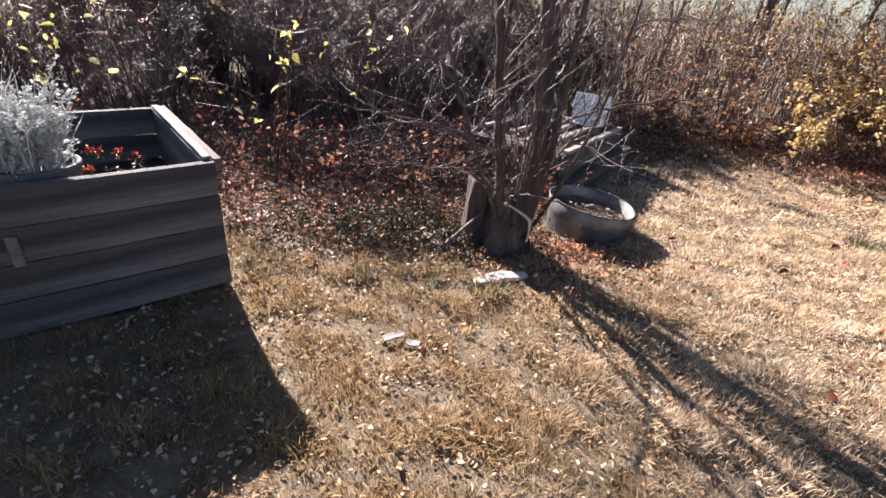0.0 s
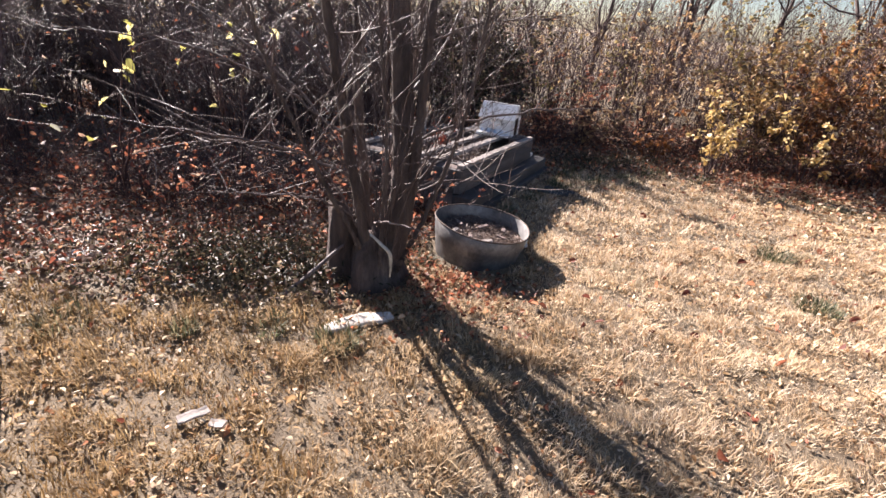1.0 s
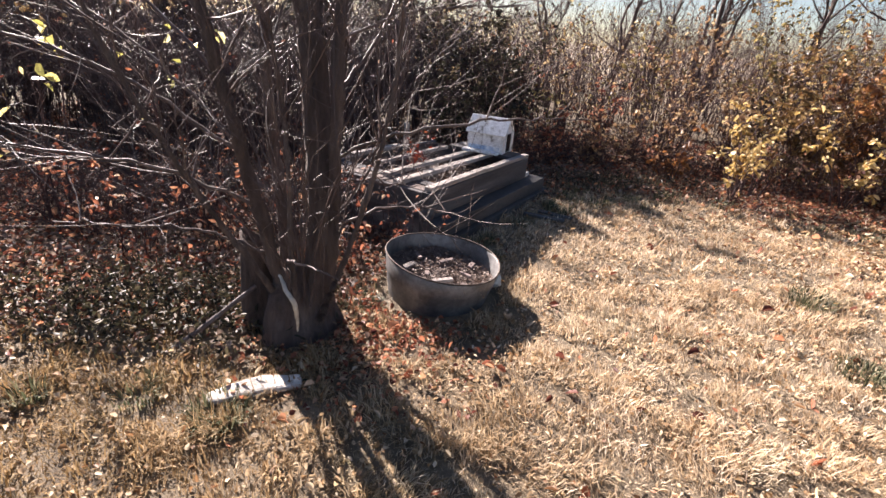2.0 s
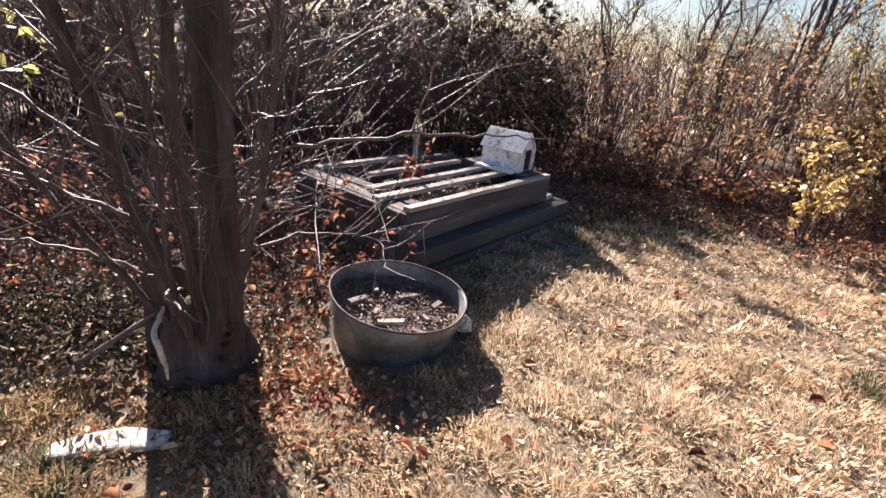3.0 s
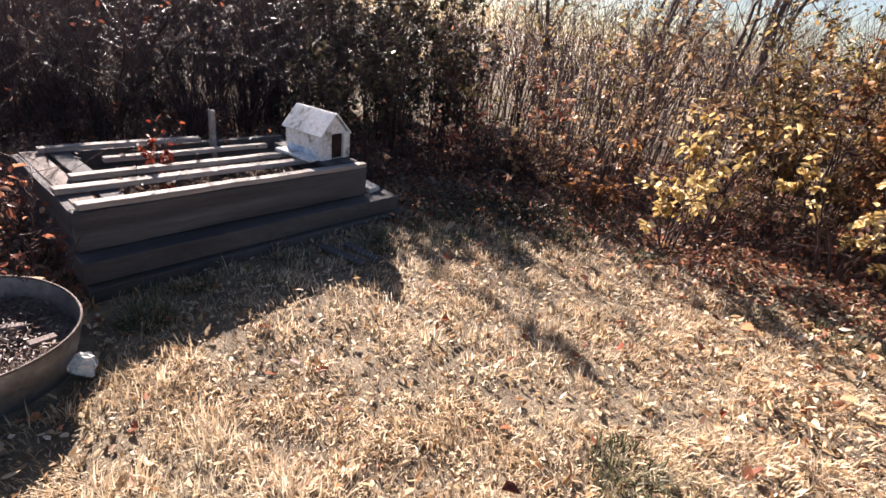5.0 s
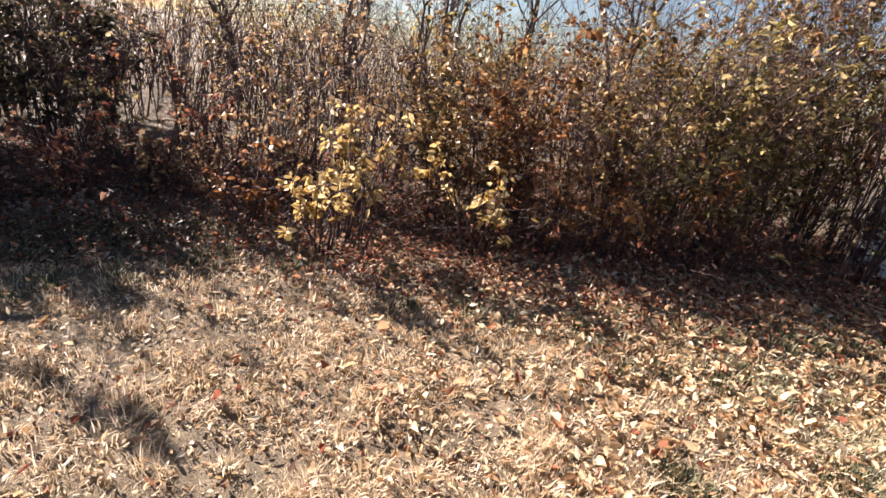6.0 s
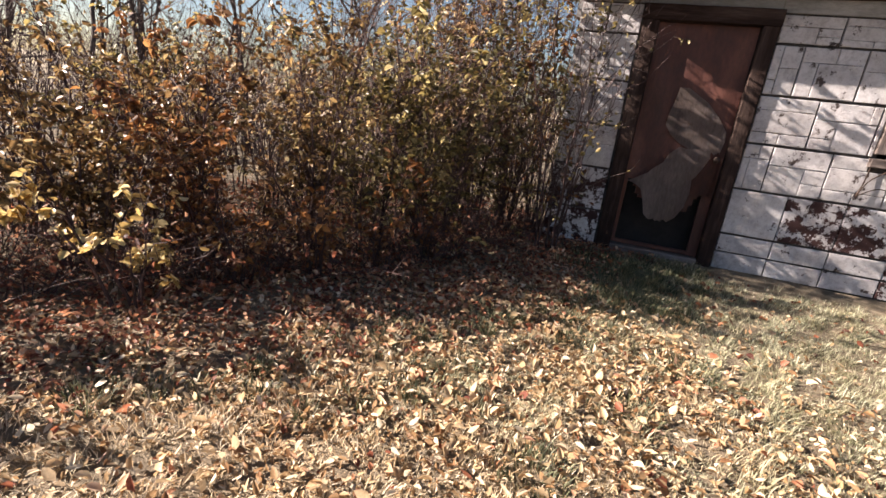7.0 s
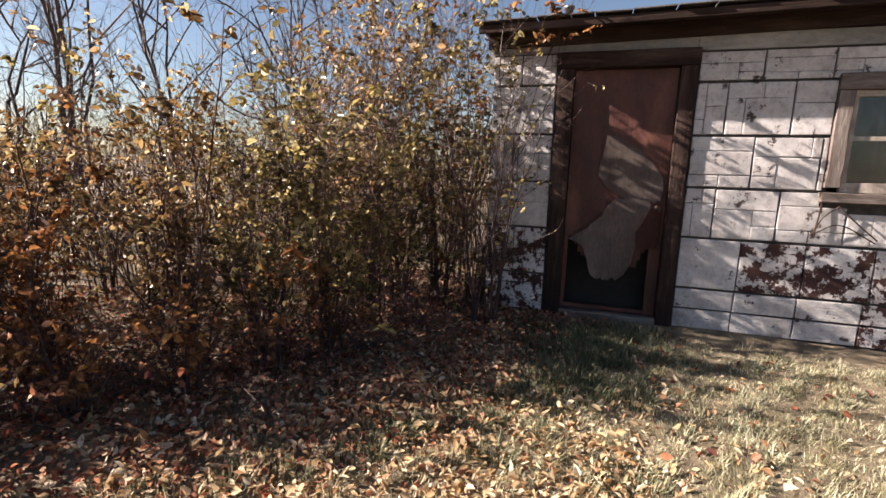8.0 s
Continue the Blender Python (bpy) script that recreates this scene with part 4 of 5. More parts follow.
stone2 = box((-0.10, -0.045, 0), (0.10, 0.045, 0.02), bevel=0.006, cuts=4)
for v in stone2.verts:
    v.co += Vector(noise.noise_vector(v.co * 14)) * 0.015
ob = part("sunken_flat_stone", stone2, M_SLAB)
ob.matrix_basis = pose(-1.06, 2.74, -0.004, 0, 0, 35)
tagged(ob, "pale flat stone sunk in straw beside the planter", "stone")
for x, y, l, w, rz, sd in ((-0.11, 1.64, 0.10, 0.035, 35, 2), (-0.02, 1.60, 0.06, 0.03, -20, 3)):
    bm = box((-l / 2, -w / 2, 0), (l / 2, w / 2, 0.008), bevel=0.002, cuts=5)
    for v in bm.verts:
        v.co.z += 0.25 * v.co.y * abs(v.co.y) * 10
        v.co += Vector(noise.noise_vector(v.co * 20 + Vector((sd, 0, 0)))) * 0.012
    ob = part("bark_piece", bm, M_LIGHTWOOD)
    ob.matrix_basis = pose(x, y, 0.004, 0, 0, rz)
    tagged(ob, "curled pale bark piece lying on the dry lawn", "bark", "bark pieces on the lawn")

# ---- round tub ----
tub = thing("steel_tub", pose(TANK[0], TANK[1], 0.012, 1.5, 6.0, 10) @ Matrix.Diagonal((0.95, 0.95, 1.0, 1.0)), "round galvanised steel tub filled with bark and debris", "tub")
shell = part("shell", lathe([(0.245, -0.10), (0.266, 0.0), (0.283, 0.085), (0.286, 0.09), (0.288, 0.10), (0.300, 0.178), (0.297, 0.180), (0.294, 0.176), (0.283, 0.10), (0.276, 0.05)], 56, 1.0, 0.97, 0.012), M_ZINC, tub, smooth=True)
ang = np.linspace(0, 2 * np.pi, 57)
w = 1 + 0.012 * np.sin(ang * 3 + 0.7) + 0.0072 * np.sin(ang * 5)
part("rolled_rim", tubes(np.stack([0.299 * np.cos(ang) * w, 0.299 * 0.97 * np.sin(ang) * w, 0.180 + 0.004 * np.sin(ang * 2)], 1)[None], np.full((1, 57), 0.0045), 8), M_RIM, shell, smooth=True)
rr = np.linspace(0.002, 0.283, 14)
aa = np.arange(40) * 2 * np.pi / 40
RX, AX = np.meshgrid(rr, aa, indexing="ij")
sx, sy = RX * np.cos(AX), RX * np.sin(AX) * 0.97
sz = 0.085 + 0.012 * np.sin(sx * 19 + 1) * np.cos(sy * 23) + 0.006 * np.sin(sx * 60) * np.sin(sy * 71) + 0.015 * np.clip((RX - 0.2) / 0.08, 0, 1)
i0 = np.arange(13)[:, None] * 40
s0 = np.arange(40)[None]
part("soil", (np.stack([sx, sy, sz], -1).reshape(-1, 3), np.stack([i0 + s0, i0 + 40 + s0, i0 + 40 + (s0 + 1) % 40, i0 + (s0 + 1) % 40], -1).reshape(-1, 4)), M_SOIL, tub, smooth=True)
rng = np.random.default_rng(51)
n = 1700
a, d = rng.uniform(0, 6.28, n), 0.27 * np.sqrt(rng.random(n))
c = np.stack([d * np.cos(a), d * np.sin(a), 0.095 + 0.02 * rng.random(n)], 1)
part("leaf_debris", leaf_blades(rng, c, rng.uniform(0.008, 0.028, n), rng.uniform(0.004, 0.011, n), 0.75), M_DEBRIS, tub)["kind"] = "stuff"
for j, (x, y, l, wd, rz) in enumerate(((-0.02, -0.12, 0.11, 0.03, 8), (-0.17, 0.02, 0.13, 0.025, 55), (0.12, -0.05, 0.08, 0.02, 120), (0.05, 0.1, 0.1, 0.022, 30), (0.1, -0.17, 0.07, 0.02, 160), (-0.1, 0.14, 0.09, 0.02, 100), (-0.09, -0.06, 0.06, 0.022, 75), (0.18, 0.06, 0.08, 0.025, 60))):
    bm = box((-l / 2, -wd / 2, 0), (l / 2, wd / 2, 0.014), bevel=0.003, jitter=0.003, cuts=2)
    ob = part("wood_chip", bm, M_VENEER if j > 1 else M_LIGHTWOOD, tub)
    ob.matrix_basis = pose(x, y, 0.105, rng.normal(0, 8), rng.normal(0, 8), rz)

# scrap of white plastic caught beside the tub
bm = bmesh.new()
bmesh.ops.create_icosphere(bm, subdivisions=3, radius=0.034)
for v in bm.verts:
    v.co += Vector(noise.noise_vector(v.co * 60)) * 0.02
    v.co.z *= 1.25
scrap = part("plastic_scrap", bm, M_SILVER)
scrap.matrix_basis = pose(1.358, 3.035, 0.03, 10, 0, 30)
tagged(scrap, "crumpled scrap of white plastic beside the tub", "litter")

# ---- raised bed with slatted top ----
bed = thing("raised_bed", BED, "low weathered timber raised bed with a slatted top", "raised bed")


def board(name, lo, hi, m, parent, seed=0, bevel=0.005, jit=0.004, label=""):
    """A weathered board; its long side runs along x of its own axes."""
    c = [(lo[i] + hi[i]) / 2 for i in range(3)]
    size = [hi[i] - lo[i] for i in range(3)]
    ax = max(range(3), key=lambda i: size[i])
    rot = {0: pose(0, 0, 0), 1: pose(0, 0, 0, 0, 0, 90), 2: pose(0, 0, 0, 0, -90, 0)}[ax]
    s = {0: size, 1: [size[1], size[0], size[2]], 2: [size[2], size[1], size[0]]}[ax]
    bm = box([-q / 2 for q in s], [q / 2 for q in s], bevel=bevel, cuts=6)
    off = Vector((seed * 1.37, seed * 0.71, 0))
    for v in bm.verts:
        v.co += Vector(noise.noise_vector(v.co * 5 + off)) * jit
    ob = part(name, bm, m, parent, label)
    ob.matrix_basis = pose(*c) @ rot
    return ob


L, W = BED_L, BED_W
board("front_board", (0, 0, 0.20), (L, 0.045, 0.37), M_OLDWOOD, bed, 1)
board("back_board", (0, W - 0.045, 0.0), (L, W, 0.36), M_OLDWOOD, bed, 2)
board("end_board", (0.0, 0.05, 0.02), (0.045, W - 0.05, 0.365), M_OLDWOOD, bed, 3)
board("end_board", (L - 0.045, 0.05, 0.02), (L, W - 0.05, 0.34), M_OLDWOOD, bed, 4)
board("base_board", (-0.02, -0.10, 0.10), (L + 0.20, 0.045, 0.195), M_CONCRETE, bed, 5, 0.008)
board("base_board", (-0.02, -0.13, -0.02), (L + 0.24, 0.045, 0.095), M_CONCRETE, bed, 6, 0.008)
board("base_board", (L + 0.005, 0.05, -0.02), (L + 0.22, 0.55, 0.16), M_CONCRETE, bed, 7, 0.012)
for j, (v0, v1, u0, u1) in enumerate(((0.0, 0.05, 0.02, L), (0.21, 0.265, 0.0, L - 0.2), (0.37, 0.42, 0.1, L - 0.25), (0.60, 0.64, 0.3, L - 0.3), (0.86, 0.91, 0.1, 0.9))):
    board("slat", (u0, v0, 0.374), (u1, v1, 0.400), M_LIGHTWOOD, bed, 10 + j, 0.004)
for j, u in enumerate((0.03, 0.14)):
    board("cross_slat", (u, 0.06, 0.345), (u + 0.085, W - 0.02, 0.371), M_OLDWOOD if j else M_GREYTRIM, bed, 20 + j, 0.004)
board("end_plank", (L - 0.245, 0.07, 0.375), (L - 0.01, 0.62, 0.399), M_OLDWOOD, bed, 24, 0.004)
board("inner_floor", (0.05, 0.05, 0.16), (L - 0.05, W - 0.05, 0.20), M_SOIL, bed, 25, 0.002)
rng = np.random.default_rng(61)
n = 1500
c = np.stack([rng.uniform(0.08, L - 0.08, n), rng.uniform(0.06, W - 0.06, n), rng.uniform(0.2, 0.24, n)], 1)
n2 = 24
c2 = np.stack([rng.uniform(0.0, L - 0.3, n2), rng.uniform(0.06, W - 0.06, n2), np.full(n2, 0.405)], 1)
part("leaf_debris", joined([leaf_blades(rng, c, rng.uniform(0.03, 0.06, n), rng.uniform(0.015, 0.035, n), 0.5), leaf_blades(rng, c2, rng.uniform(0.02, 0.04, n2), rng.uniform(0.01, 0.02, n2), 0.6)]), M_DEBRIS, bed)["kind"] = "stuff"
for j, (u, v, su, sv) in enumerate(((L + 0.05, 0.02, 0.09, 0.13), (L + 0.06, 0.2, 0.08, 0.08), (L + 0.05, 0.34, 0.1, 0.06))):
    bm = box((0, 0, 0), (su, sv, 0.035), bevel=0.010, jitter=0.008, cuts=2)
    ob = part("rubble_stone", bm, M_SLAB)
    ob.matrix_basis = BED @ pose(u, v, 0.195 if j == 0 else 0.161, 0, 0, 8 * j)
    tagged(ob, "pale flat rubble stone on the bed's base", "stone", "rubble stones")
for j, (x, y, l, rz) in enumerate(((1.88, 4.10, 0.30, -22), (1.98, 4.16, 0.26, -28))):
    bm = box((-l / 2, -0.022, 0), (l / 2, 0.022, 0.018), bevel=0.004, cuts=3, jitter=0.004)
    ob = part("loose_lath", bm, M_OLDWOOD)
    ob.matrix_basis = pose(x, y, 0.0, 0, 0, rz)
    tagged(ob, "grey loose wooden lath lying by the bed", "lath", "loose laths")
# red-leaved seedling growing through the slats
rng = np.random.default_rng(62)
seed = thing("red_seedling", BED @ pose(0.5, 0.47, 0.2), "small seedling with dark red leaves in the bed", "plant")
P, R = stems_of(rng, 6, 0.42, 0.4, r0=0.003, base=0.03)
Q, S = twigs_of(rng, P, 30, 0.15, K=4, r=0.0015)
part("stem_clump", joined([tubes(P, R, 4), tubes(Q, S, 3)]), M_STEM, seed)
part("foliage", leaves_along(rng, Q, 110, 0.035), M_REDFLOWER, seed)
st = thing("grey_stake", BED @ pose(0.98, 0.88, 0.0), "short grey wooden stake at the back of the bed", "stake")
part("post", box((-0.016, -0.016, 0), (0.016, 0.016, 0.56), bevel=0.004, jitter=0.003, cuts=4), M_LIGHTWOOD, st)

# ---- little white wooden house on the bed ----
hut = thing("little_white_house", pose(1.512, 4.758, 0.335, 0, 0.5, -27), "small white-painted wooden birdhouse with a gabled roof, standing on the bed", "birdhouse")
hw, hd, hh, rz = 0.155, 0.105, 0.155, 0.262
bm = bmesh.new()
add_box(bm, (-hw, -hd, 0.0), (hw, -hd + 0.012, hh), bevel=0.002)
hut_front = part("front_wall", bm, M_WHITE, hut)
part("back_wall", box((-hw, hd - 0.012, 0.0), (hw, hd, hh), bevel=0.002), M_WHITE, hut)
for sgn in (-1, 1):
    bm = bmesh.new()
    x0, x1 = sorted((sgn * hw, sgn * (hw - 0.012)))
    prof = [(-hd + 0.013, 0.0), (hd - 0.013, 0.0), (hd - 0.013, hh), (0.0, rz - 0.012), (-hd + 0.013, hh)]
    lo_ring = [bm.verts.new((x0, y, z)) for y, z in prof]
    hi_ring = [bm.verts.new((x1, y, z)) for y, z in prof]
    bm.faces.new(lo_ring[::-1])
    bm.faces.new(hi_ring)
    for i in range(5):
        bm.faces.new((lo_ring[i], lo_ring[(i + 1) % 5], hi_ring[(i + 1) % 5], hi_ring[i]))
    gable = part("gable_wall", bm, M_WHITE, hut)
# added dark panel takes the place of a shaded recess in the gable
part("end_panel", box((hw + 0.001, -0.03, 0.01), (hw + 0.010, 0.045, 0.15), bevel=0.003), M_TRIM, gable, "dark panel standing in for the gable's shaded recess")
part("corner_strip", box((hw + 0.001, 0.055, 0.0), (hw + 0.016, hd + 0.004, 0.155), bevel=0.003), M_WHITE, hut)
slope = math.degrees(math.atan2(rz - hh, hd))
run = math.hypot(rz - hh, hd) + 0.022
for sgn in (-1, 1):
    bm = box((-hw - 0.012, -run, 0), (hw + 0.012, 0.0, 0.010), bevel=0.003)
    ob = part("roof_board", bm, M_WHITE, hut)
    ob.matrix_basis = pose(0, 0, rz) @ (pose(0, 0, 0, slope) if sgn < 0 else pose(0, 0, 0, 0, 0, 180) @ pose(0, 0, 0, slope))
part("painted_band", box((-hw + 0.02, -hd - 0.004, 0.015), (hw - 0.03, -hd - 0.001, 0.05), bevel=0.001), M_BLUE, hut_front, "faded blue paint patch")
part("step_board", box((-hw - 0.01, -hd - 0.075, 0.0), (hw - 0.02, -hd - 0.004, 0.018), bevel=0.004), M_WHITE, hut)

# ---- planter box ----
planter = thing("wooden_planter", PLANTER, "tall weathered grey board planter box with soil", "planter")
PL, PW, PH = 1.16, 1.5, 0.60
hs = [0.0, 0.155, 0.305, 0.45, PH]
for i in range(4):
    board("front_board", (0.0, -0.0, hs[i] + 0.002), (0.04, PW, hs[i + 1] - 0.002), M_OLDWOOD, planter, 30 + i, 0.004, 0.005)
    board("side_board", (0.042, 0.0, hs[i] + 0.002), (PL, 0.04, hs[i + 1] - 0.002), M_OLDWOOD, planter, 35 + i, 0.004, 0.004)
    board("back_board", (PL - 0.04, 0.042, hs[i] + 0.002), (PL, PW, hs[i + 1] - 0.002), M_OLDWOOD, planter, 40 + i, 0.004, 0.004)
board("side_board", (0.042, PW - 0.04, 0.0), (PL - 0.042, PW, PH), M_OLDWOOD, planter, 45)
board("cap_rail", (0.03, -0.035, PH - 0.05), (PL, -0.003, PH + 0.006), M_GREYTRIM, planter, 46, 0.004)
board("cap_rail", (0.045, 0.002, PH + 0.002), (PL - 0.03, 0.036, PH + 0.016), M_CAP, planter, 47, 0.004)
board("corner_post", (0.042, 0.042, 0.0), (0.10, 0.10, PH - 0.02), M_OLDWOOD, planter, 48)
board("soil", (0.042, 0.042, PH - 0.40), (PL - 0.042, PW - 0.042, PH - 0.30), M_DARKSOIL, planter, 49, 0.01)
part("bracket", box((-0.012, 0.70, 0.30), (-0.001, 0.735, 0.42), bevel=0.003, jitter=0.006, cuts=2), M_GREYTRIM, planter)
rng = np.random.default_rng(71)
n = 500
c = np.stack([rng.uniform(0.06, PL - 0.06, n), rng.uniform(0.06, PW - 0.06, n), PH - 0.295 + 0.02 * rng.random(n)], 1)
part("leaf_debris", leaf_blades(rng, c, rng.uniform(0.02, 0.05, n), rng.uniform(0.01, 0.025, n), 0.5), M_DEBRIS, planter)["kind"] = "stuff"
fl = thing("red_marigolds", PLANTER @ pose(0.42, 0.33, PH - 0.30), "withering red-orange flowers growing in the planter", "flowers")
P, R = stems_of(rng, 13, 0.27, 0.45, r0=0.003, base=0.22)
P[:, :, 0] *= 0.8
part("stem_clump", tubes(P, R, 4), M_STEM, fl)
heads = P[:, -1]
c = np.repeat(heads, 16, 0) + rng.normal(0, 0.009, (len(heads) * 16, 3))
for j in range(len(heads)):
    cc = c[j * 16:(j + 1) * 16]
    part("flower_head", leaf_blades(rng, cc, rng.uniform(0.012, 0.024, 16), rng.uniform(0.008, 0.014, 16), 0.2), M_REDFLOWER, fl)
part("foliage", leaves_along(rng, P, 420, 0.03), M_DARKLEAF, fl)

pot = thing("silver_plant_pot", PLANTER @ pose(0.22, 0.60, PH - 0.30), "dark pot with a frosty silver-leaved plant in the planter", "potted plant")
part("pot", lathe([(0.10, 0.0), (0.14, 0.25), (0.15, 0.28), (0.155, 0.31), (0.145, 0.315), (0.135, 0.28), (0.01, 0.275)], 32, wobble=0.01), M_TERRA, pot, smooth=True)
P, R = stems_of(rng, 130, 0.34, 0.55, K=7, r0=0.003, base=0.1)
P[..., 2] += 0.27
part("stem_clump", tubes(P, R, 4), M_SILVER, pot)
Q, S = twigs_of(rng, P, 1500, 0.075, up=0.35, K=4, r=0.0024)
part("foliage", joined([tubes(Q, S, 3), leaves_along(rng, Q, 4200, 0.016, droop=-0.2), leaves_along(rng, P, 900, 0.02, droop=0.2)]), M_SILVER, pot, "frosty silver-white felted leaves")

# ---- shed ----
shed = thing("wall_shed", HOUSE, "old white-painted stone block shed wall", "wall", kind="structure")
# local axes: x along the wall to the window, y into the shed, z up
LEFT, RIGHT, TOPZ, DEEP = -1.56, 4.6, 2.26, 3.0
for lo, hi in (((LEFT, 0.02, -0.1), (-1.02, 0.24, TOPZ)), ((-0.015, 0.02, -0.1), (0.92, 0.24, TOPZ)), ((0.92, 0.02, -0.1), (1.80, 0.24, 1.10)), ((0.92, 0.02, 1.90), (1.80, 0.24, TOPZ)), ((1.80, 0.02, -0.1), (RIGHT, 0.24, TOPZ)), ((-1.02, 0.02, 2.14), (-0.015, 0.24, TOPZ))):
    part("wall_core", box(lo, hi), M_MORTAR, shed)
part("end_wall", box((LEFT, 0.242, -0.1), (LEFT + 0.2, DEEP, TOPZ)), M_STONE, shed)
part("end_wall", box((RIGHT - 0.2, 0.242, -0.1), (RIGHT, DEEP, TOPZ)), M_STONE, shed)
part("back_wall", box((LEFT, DEEP + 0.002, -0.1), (RIGHT, DEEP + 0.2, TOPZ)), M_STONE, shed)
# floor coloured near black, with the room's shade put into it
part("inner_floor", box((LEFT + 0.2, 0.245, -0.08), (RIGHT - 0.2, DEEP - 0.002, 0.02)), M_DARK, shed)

PATTERNS = [
    [(0, 1, 0.72, 1), (0, 1, 0.24, 0.72), (0, 0.5, 0, 0.24), (0.5, 1, 0, 0.24)],
    [(0, 0.86, 0.62, 1), (0.86, 1, 0.62, 1), (0, 0.38, 0.24, 0.62), (0.38, 1, 0.0, 0.62), (0, 0.38, 0, 0.24)],
    [(0, 0.32, 0.3, 1), (0.32, 1, 0.55, 1), (0.32, 1, 0, 0.55), (0, 0.32, 0, 0.3)],
    [(0, 0.55, 0.7, 1), (0.55, 1, 0.7, 1), (0, 0.28, 0, 0.7), (0.28, 1, 0, 0.7)],
    [(0, 1, 0.6, 1), (0, 0.62, 0, 0.6), (0.62, 1, 0.28, 0.6), (0.62, 1, 0, 0.28)],
]
rngw = random.Random(9)


def stone_piece(x0, x1, z0, z1, mat, proud=0.0, y=0.0):
    g = 0.0022
    w, h = (x1 - x0) / 2 - g, (z1 - z0) / 2 - g
    if w < 0.01 or h < 0.01:
        return
    bm = bmesh.new()
    e = min(0.005, w * 0.3, h * 0.3)
    d = 0.022 + proud
    rows = []
    for (a, b, q) in ((w, h, 0.0), (w, h, -d + e * 0.6), (w - e, h - e, -d)):
        rows.append([bm.verts.new((sx * a + rngw.uniform(-1, 1) * 0.0022, q, sz * b + rngw.uniform(-1, 1) * 0.0022)) for sx, sz in ((-1, -1), (1, -1), (1, 1), (-1, 1))])
    for r0, r1 in zip(rows, rows[1:]):
        for i in range(4):
            bm.faces.new((r0[i], r0[(i + 1) % 4], r1[(i + 1) % 4], r1[i]))
    bm.faces.new(rows[2])
    bmesh.ops.recalc_face_normals(bm, faces=bm.faces)
    ob = part("stone", bm, mat, shed)
    ob.location = ((x0 + x1) / 2, y + 0.022, (z0 + z1) / 2)


def course(z0, z1, starts, mat, plain=False, skip=(), shift=0):
    for i, (x0, x1) in enumerate(zip(starts, starts[1:])):
        mm = mat(i, x0) if callable(mat) else mat
        pat = [(0, 1, 0, 1)] if plain else PATTERNS[(i + shift) % 5]
        for a, b, c, d in pat:
            p0, p1 = x0 + 0.0035 + (x1 - x0 - 0.007) * a, x0 + 0.0035 + (x1 - x0 - 0.007) * b
            q0, q1 = z0 + 0.006 + (z1 - z0 - 0.012) * c, z0 + 0.006 + (z1 - z0 - 0.012) * d
            for s0, s1, t0, t1 in skip:
                if q1 > t0 + 0.05 and q0 < t1 - 0.05:
                    if p0 >= s0 - 0.005 and p1 <= s1 + 0.005:
                        p1 = p0
                    elif p0 < s0 < p1:
                        p1 = s0
                    elif p0 < s1 < p1:
                        p0 = s1
            if p1 - p0 > 0.02:
                stone_piece(p0, p1, q0, q1, mm, rngw.uniform(0, 0.006))


WIN = [(0.885, 1.835, 1.05, 1.95)]
B = [0.0 + 0.425 * i for i in range(11)] + [RIGHT]
B2 = [0.0, 0.21] + [0.21 + 0.425 * i for i in range(1, 11)] + [RIGHT]
course(0.0, 0.165, [0.0, 0.42, 0.84, 1.25, 1.66, 2.1, 2.9, 3.7, RIGHT], lambda i, x: M_PEEL if x > 1.2 else M_STONE, True)
course(0.165, 0.33, [0.0, 0.42, 0.84, 1.25, 1.66, 2.1, 2.9, 3.7, RIGHT], lambda i, x: M_PEEL if x > 1.2 else M_STONE, True)
course(0.335, 0.735, B, lambda i, x: M_PEEL if x > 0.4 else M_STONE, True)
course(0.74, 1.125, B2, M_STONE, False, WIN, 3)
course(1.13, 1.515, B, M_STONE, False, WIN, 0)
course(1.52, 1.905, B2, M_STONE, False, WIN, 2)
course(1.91, 2.125, B, M_STONE, False, WIN, 4)
part("frieze_board", box((-0.02, -0.012, 2.13), (RIGHT, 0.018, 2.238), bevel=0.003), M_FRIEZE, shed)
part("frieze_board", box((LEFT, -0.012, 2.155), (-0.022, 0.018, 2.238), bevel=0.003), M_FRIEZE, shed)
LB = [LEFT, LEFT + 0.24, -1.04]
for i, (z0, z1) in enumerate(((0.0, 0.33), (0.335, 0.735), (0.74, 1.125), (1.13, 1.515), (1.52, 1.905), (1.91, 2.15))):
    course(z0, z1, LB if i % 2 else [LEFT, -1.04], M_PEEL if i in (0, 1) else M_STONE, False, (), i)

# eave, roof and vent
ROOF = HOUSE @ pose(LEFT, 0, -0.04, 0, -1.1, 0) @ pose(-LEFT, 0, 0)
roof = thing("shed_roof", ROOF, "low shingled shed roof with a dark timber eave, rising slightly to one end", "roof", kind="structure")
part("fascia_board", box((LEFT - 0.03, -0.28, 2.305), (RIGHT + 0.2, -0.25, 2.36), bevel=0.004), M_TRIM, roof)
part("soffit", box((LEFT - 0.02, -0.248, 2.345), (RIGHT + 0.2, 0.0, 2.365)), M_TRIM, roof)
part("deck", box((LEFT - 0.02, 0.002, 2.345), (RIGHT + 0.2, DEEP + 0.3, 2.38)), M_TRIM, roof)
part("wall_plate", box((LEFT, -0.05, 2.235), (RIGHT, -0.014, 2.343), bevel=0.004), M_TRIM, roof)
part("wall_head", box((LEFT, 0.03, 2.06), (RIGHT, 0.22, 2.343)), M_FRIEZE, roof)
rngs = random.Random(3)
x = LEFT - 0.05
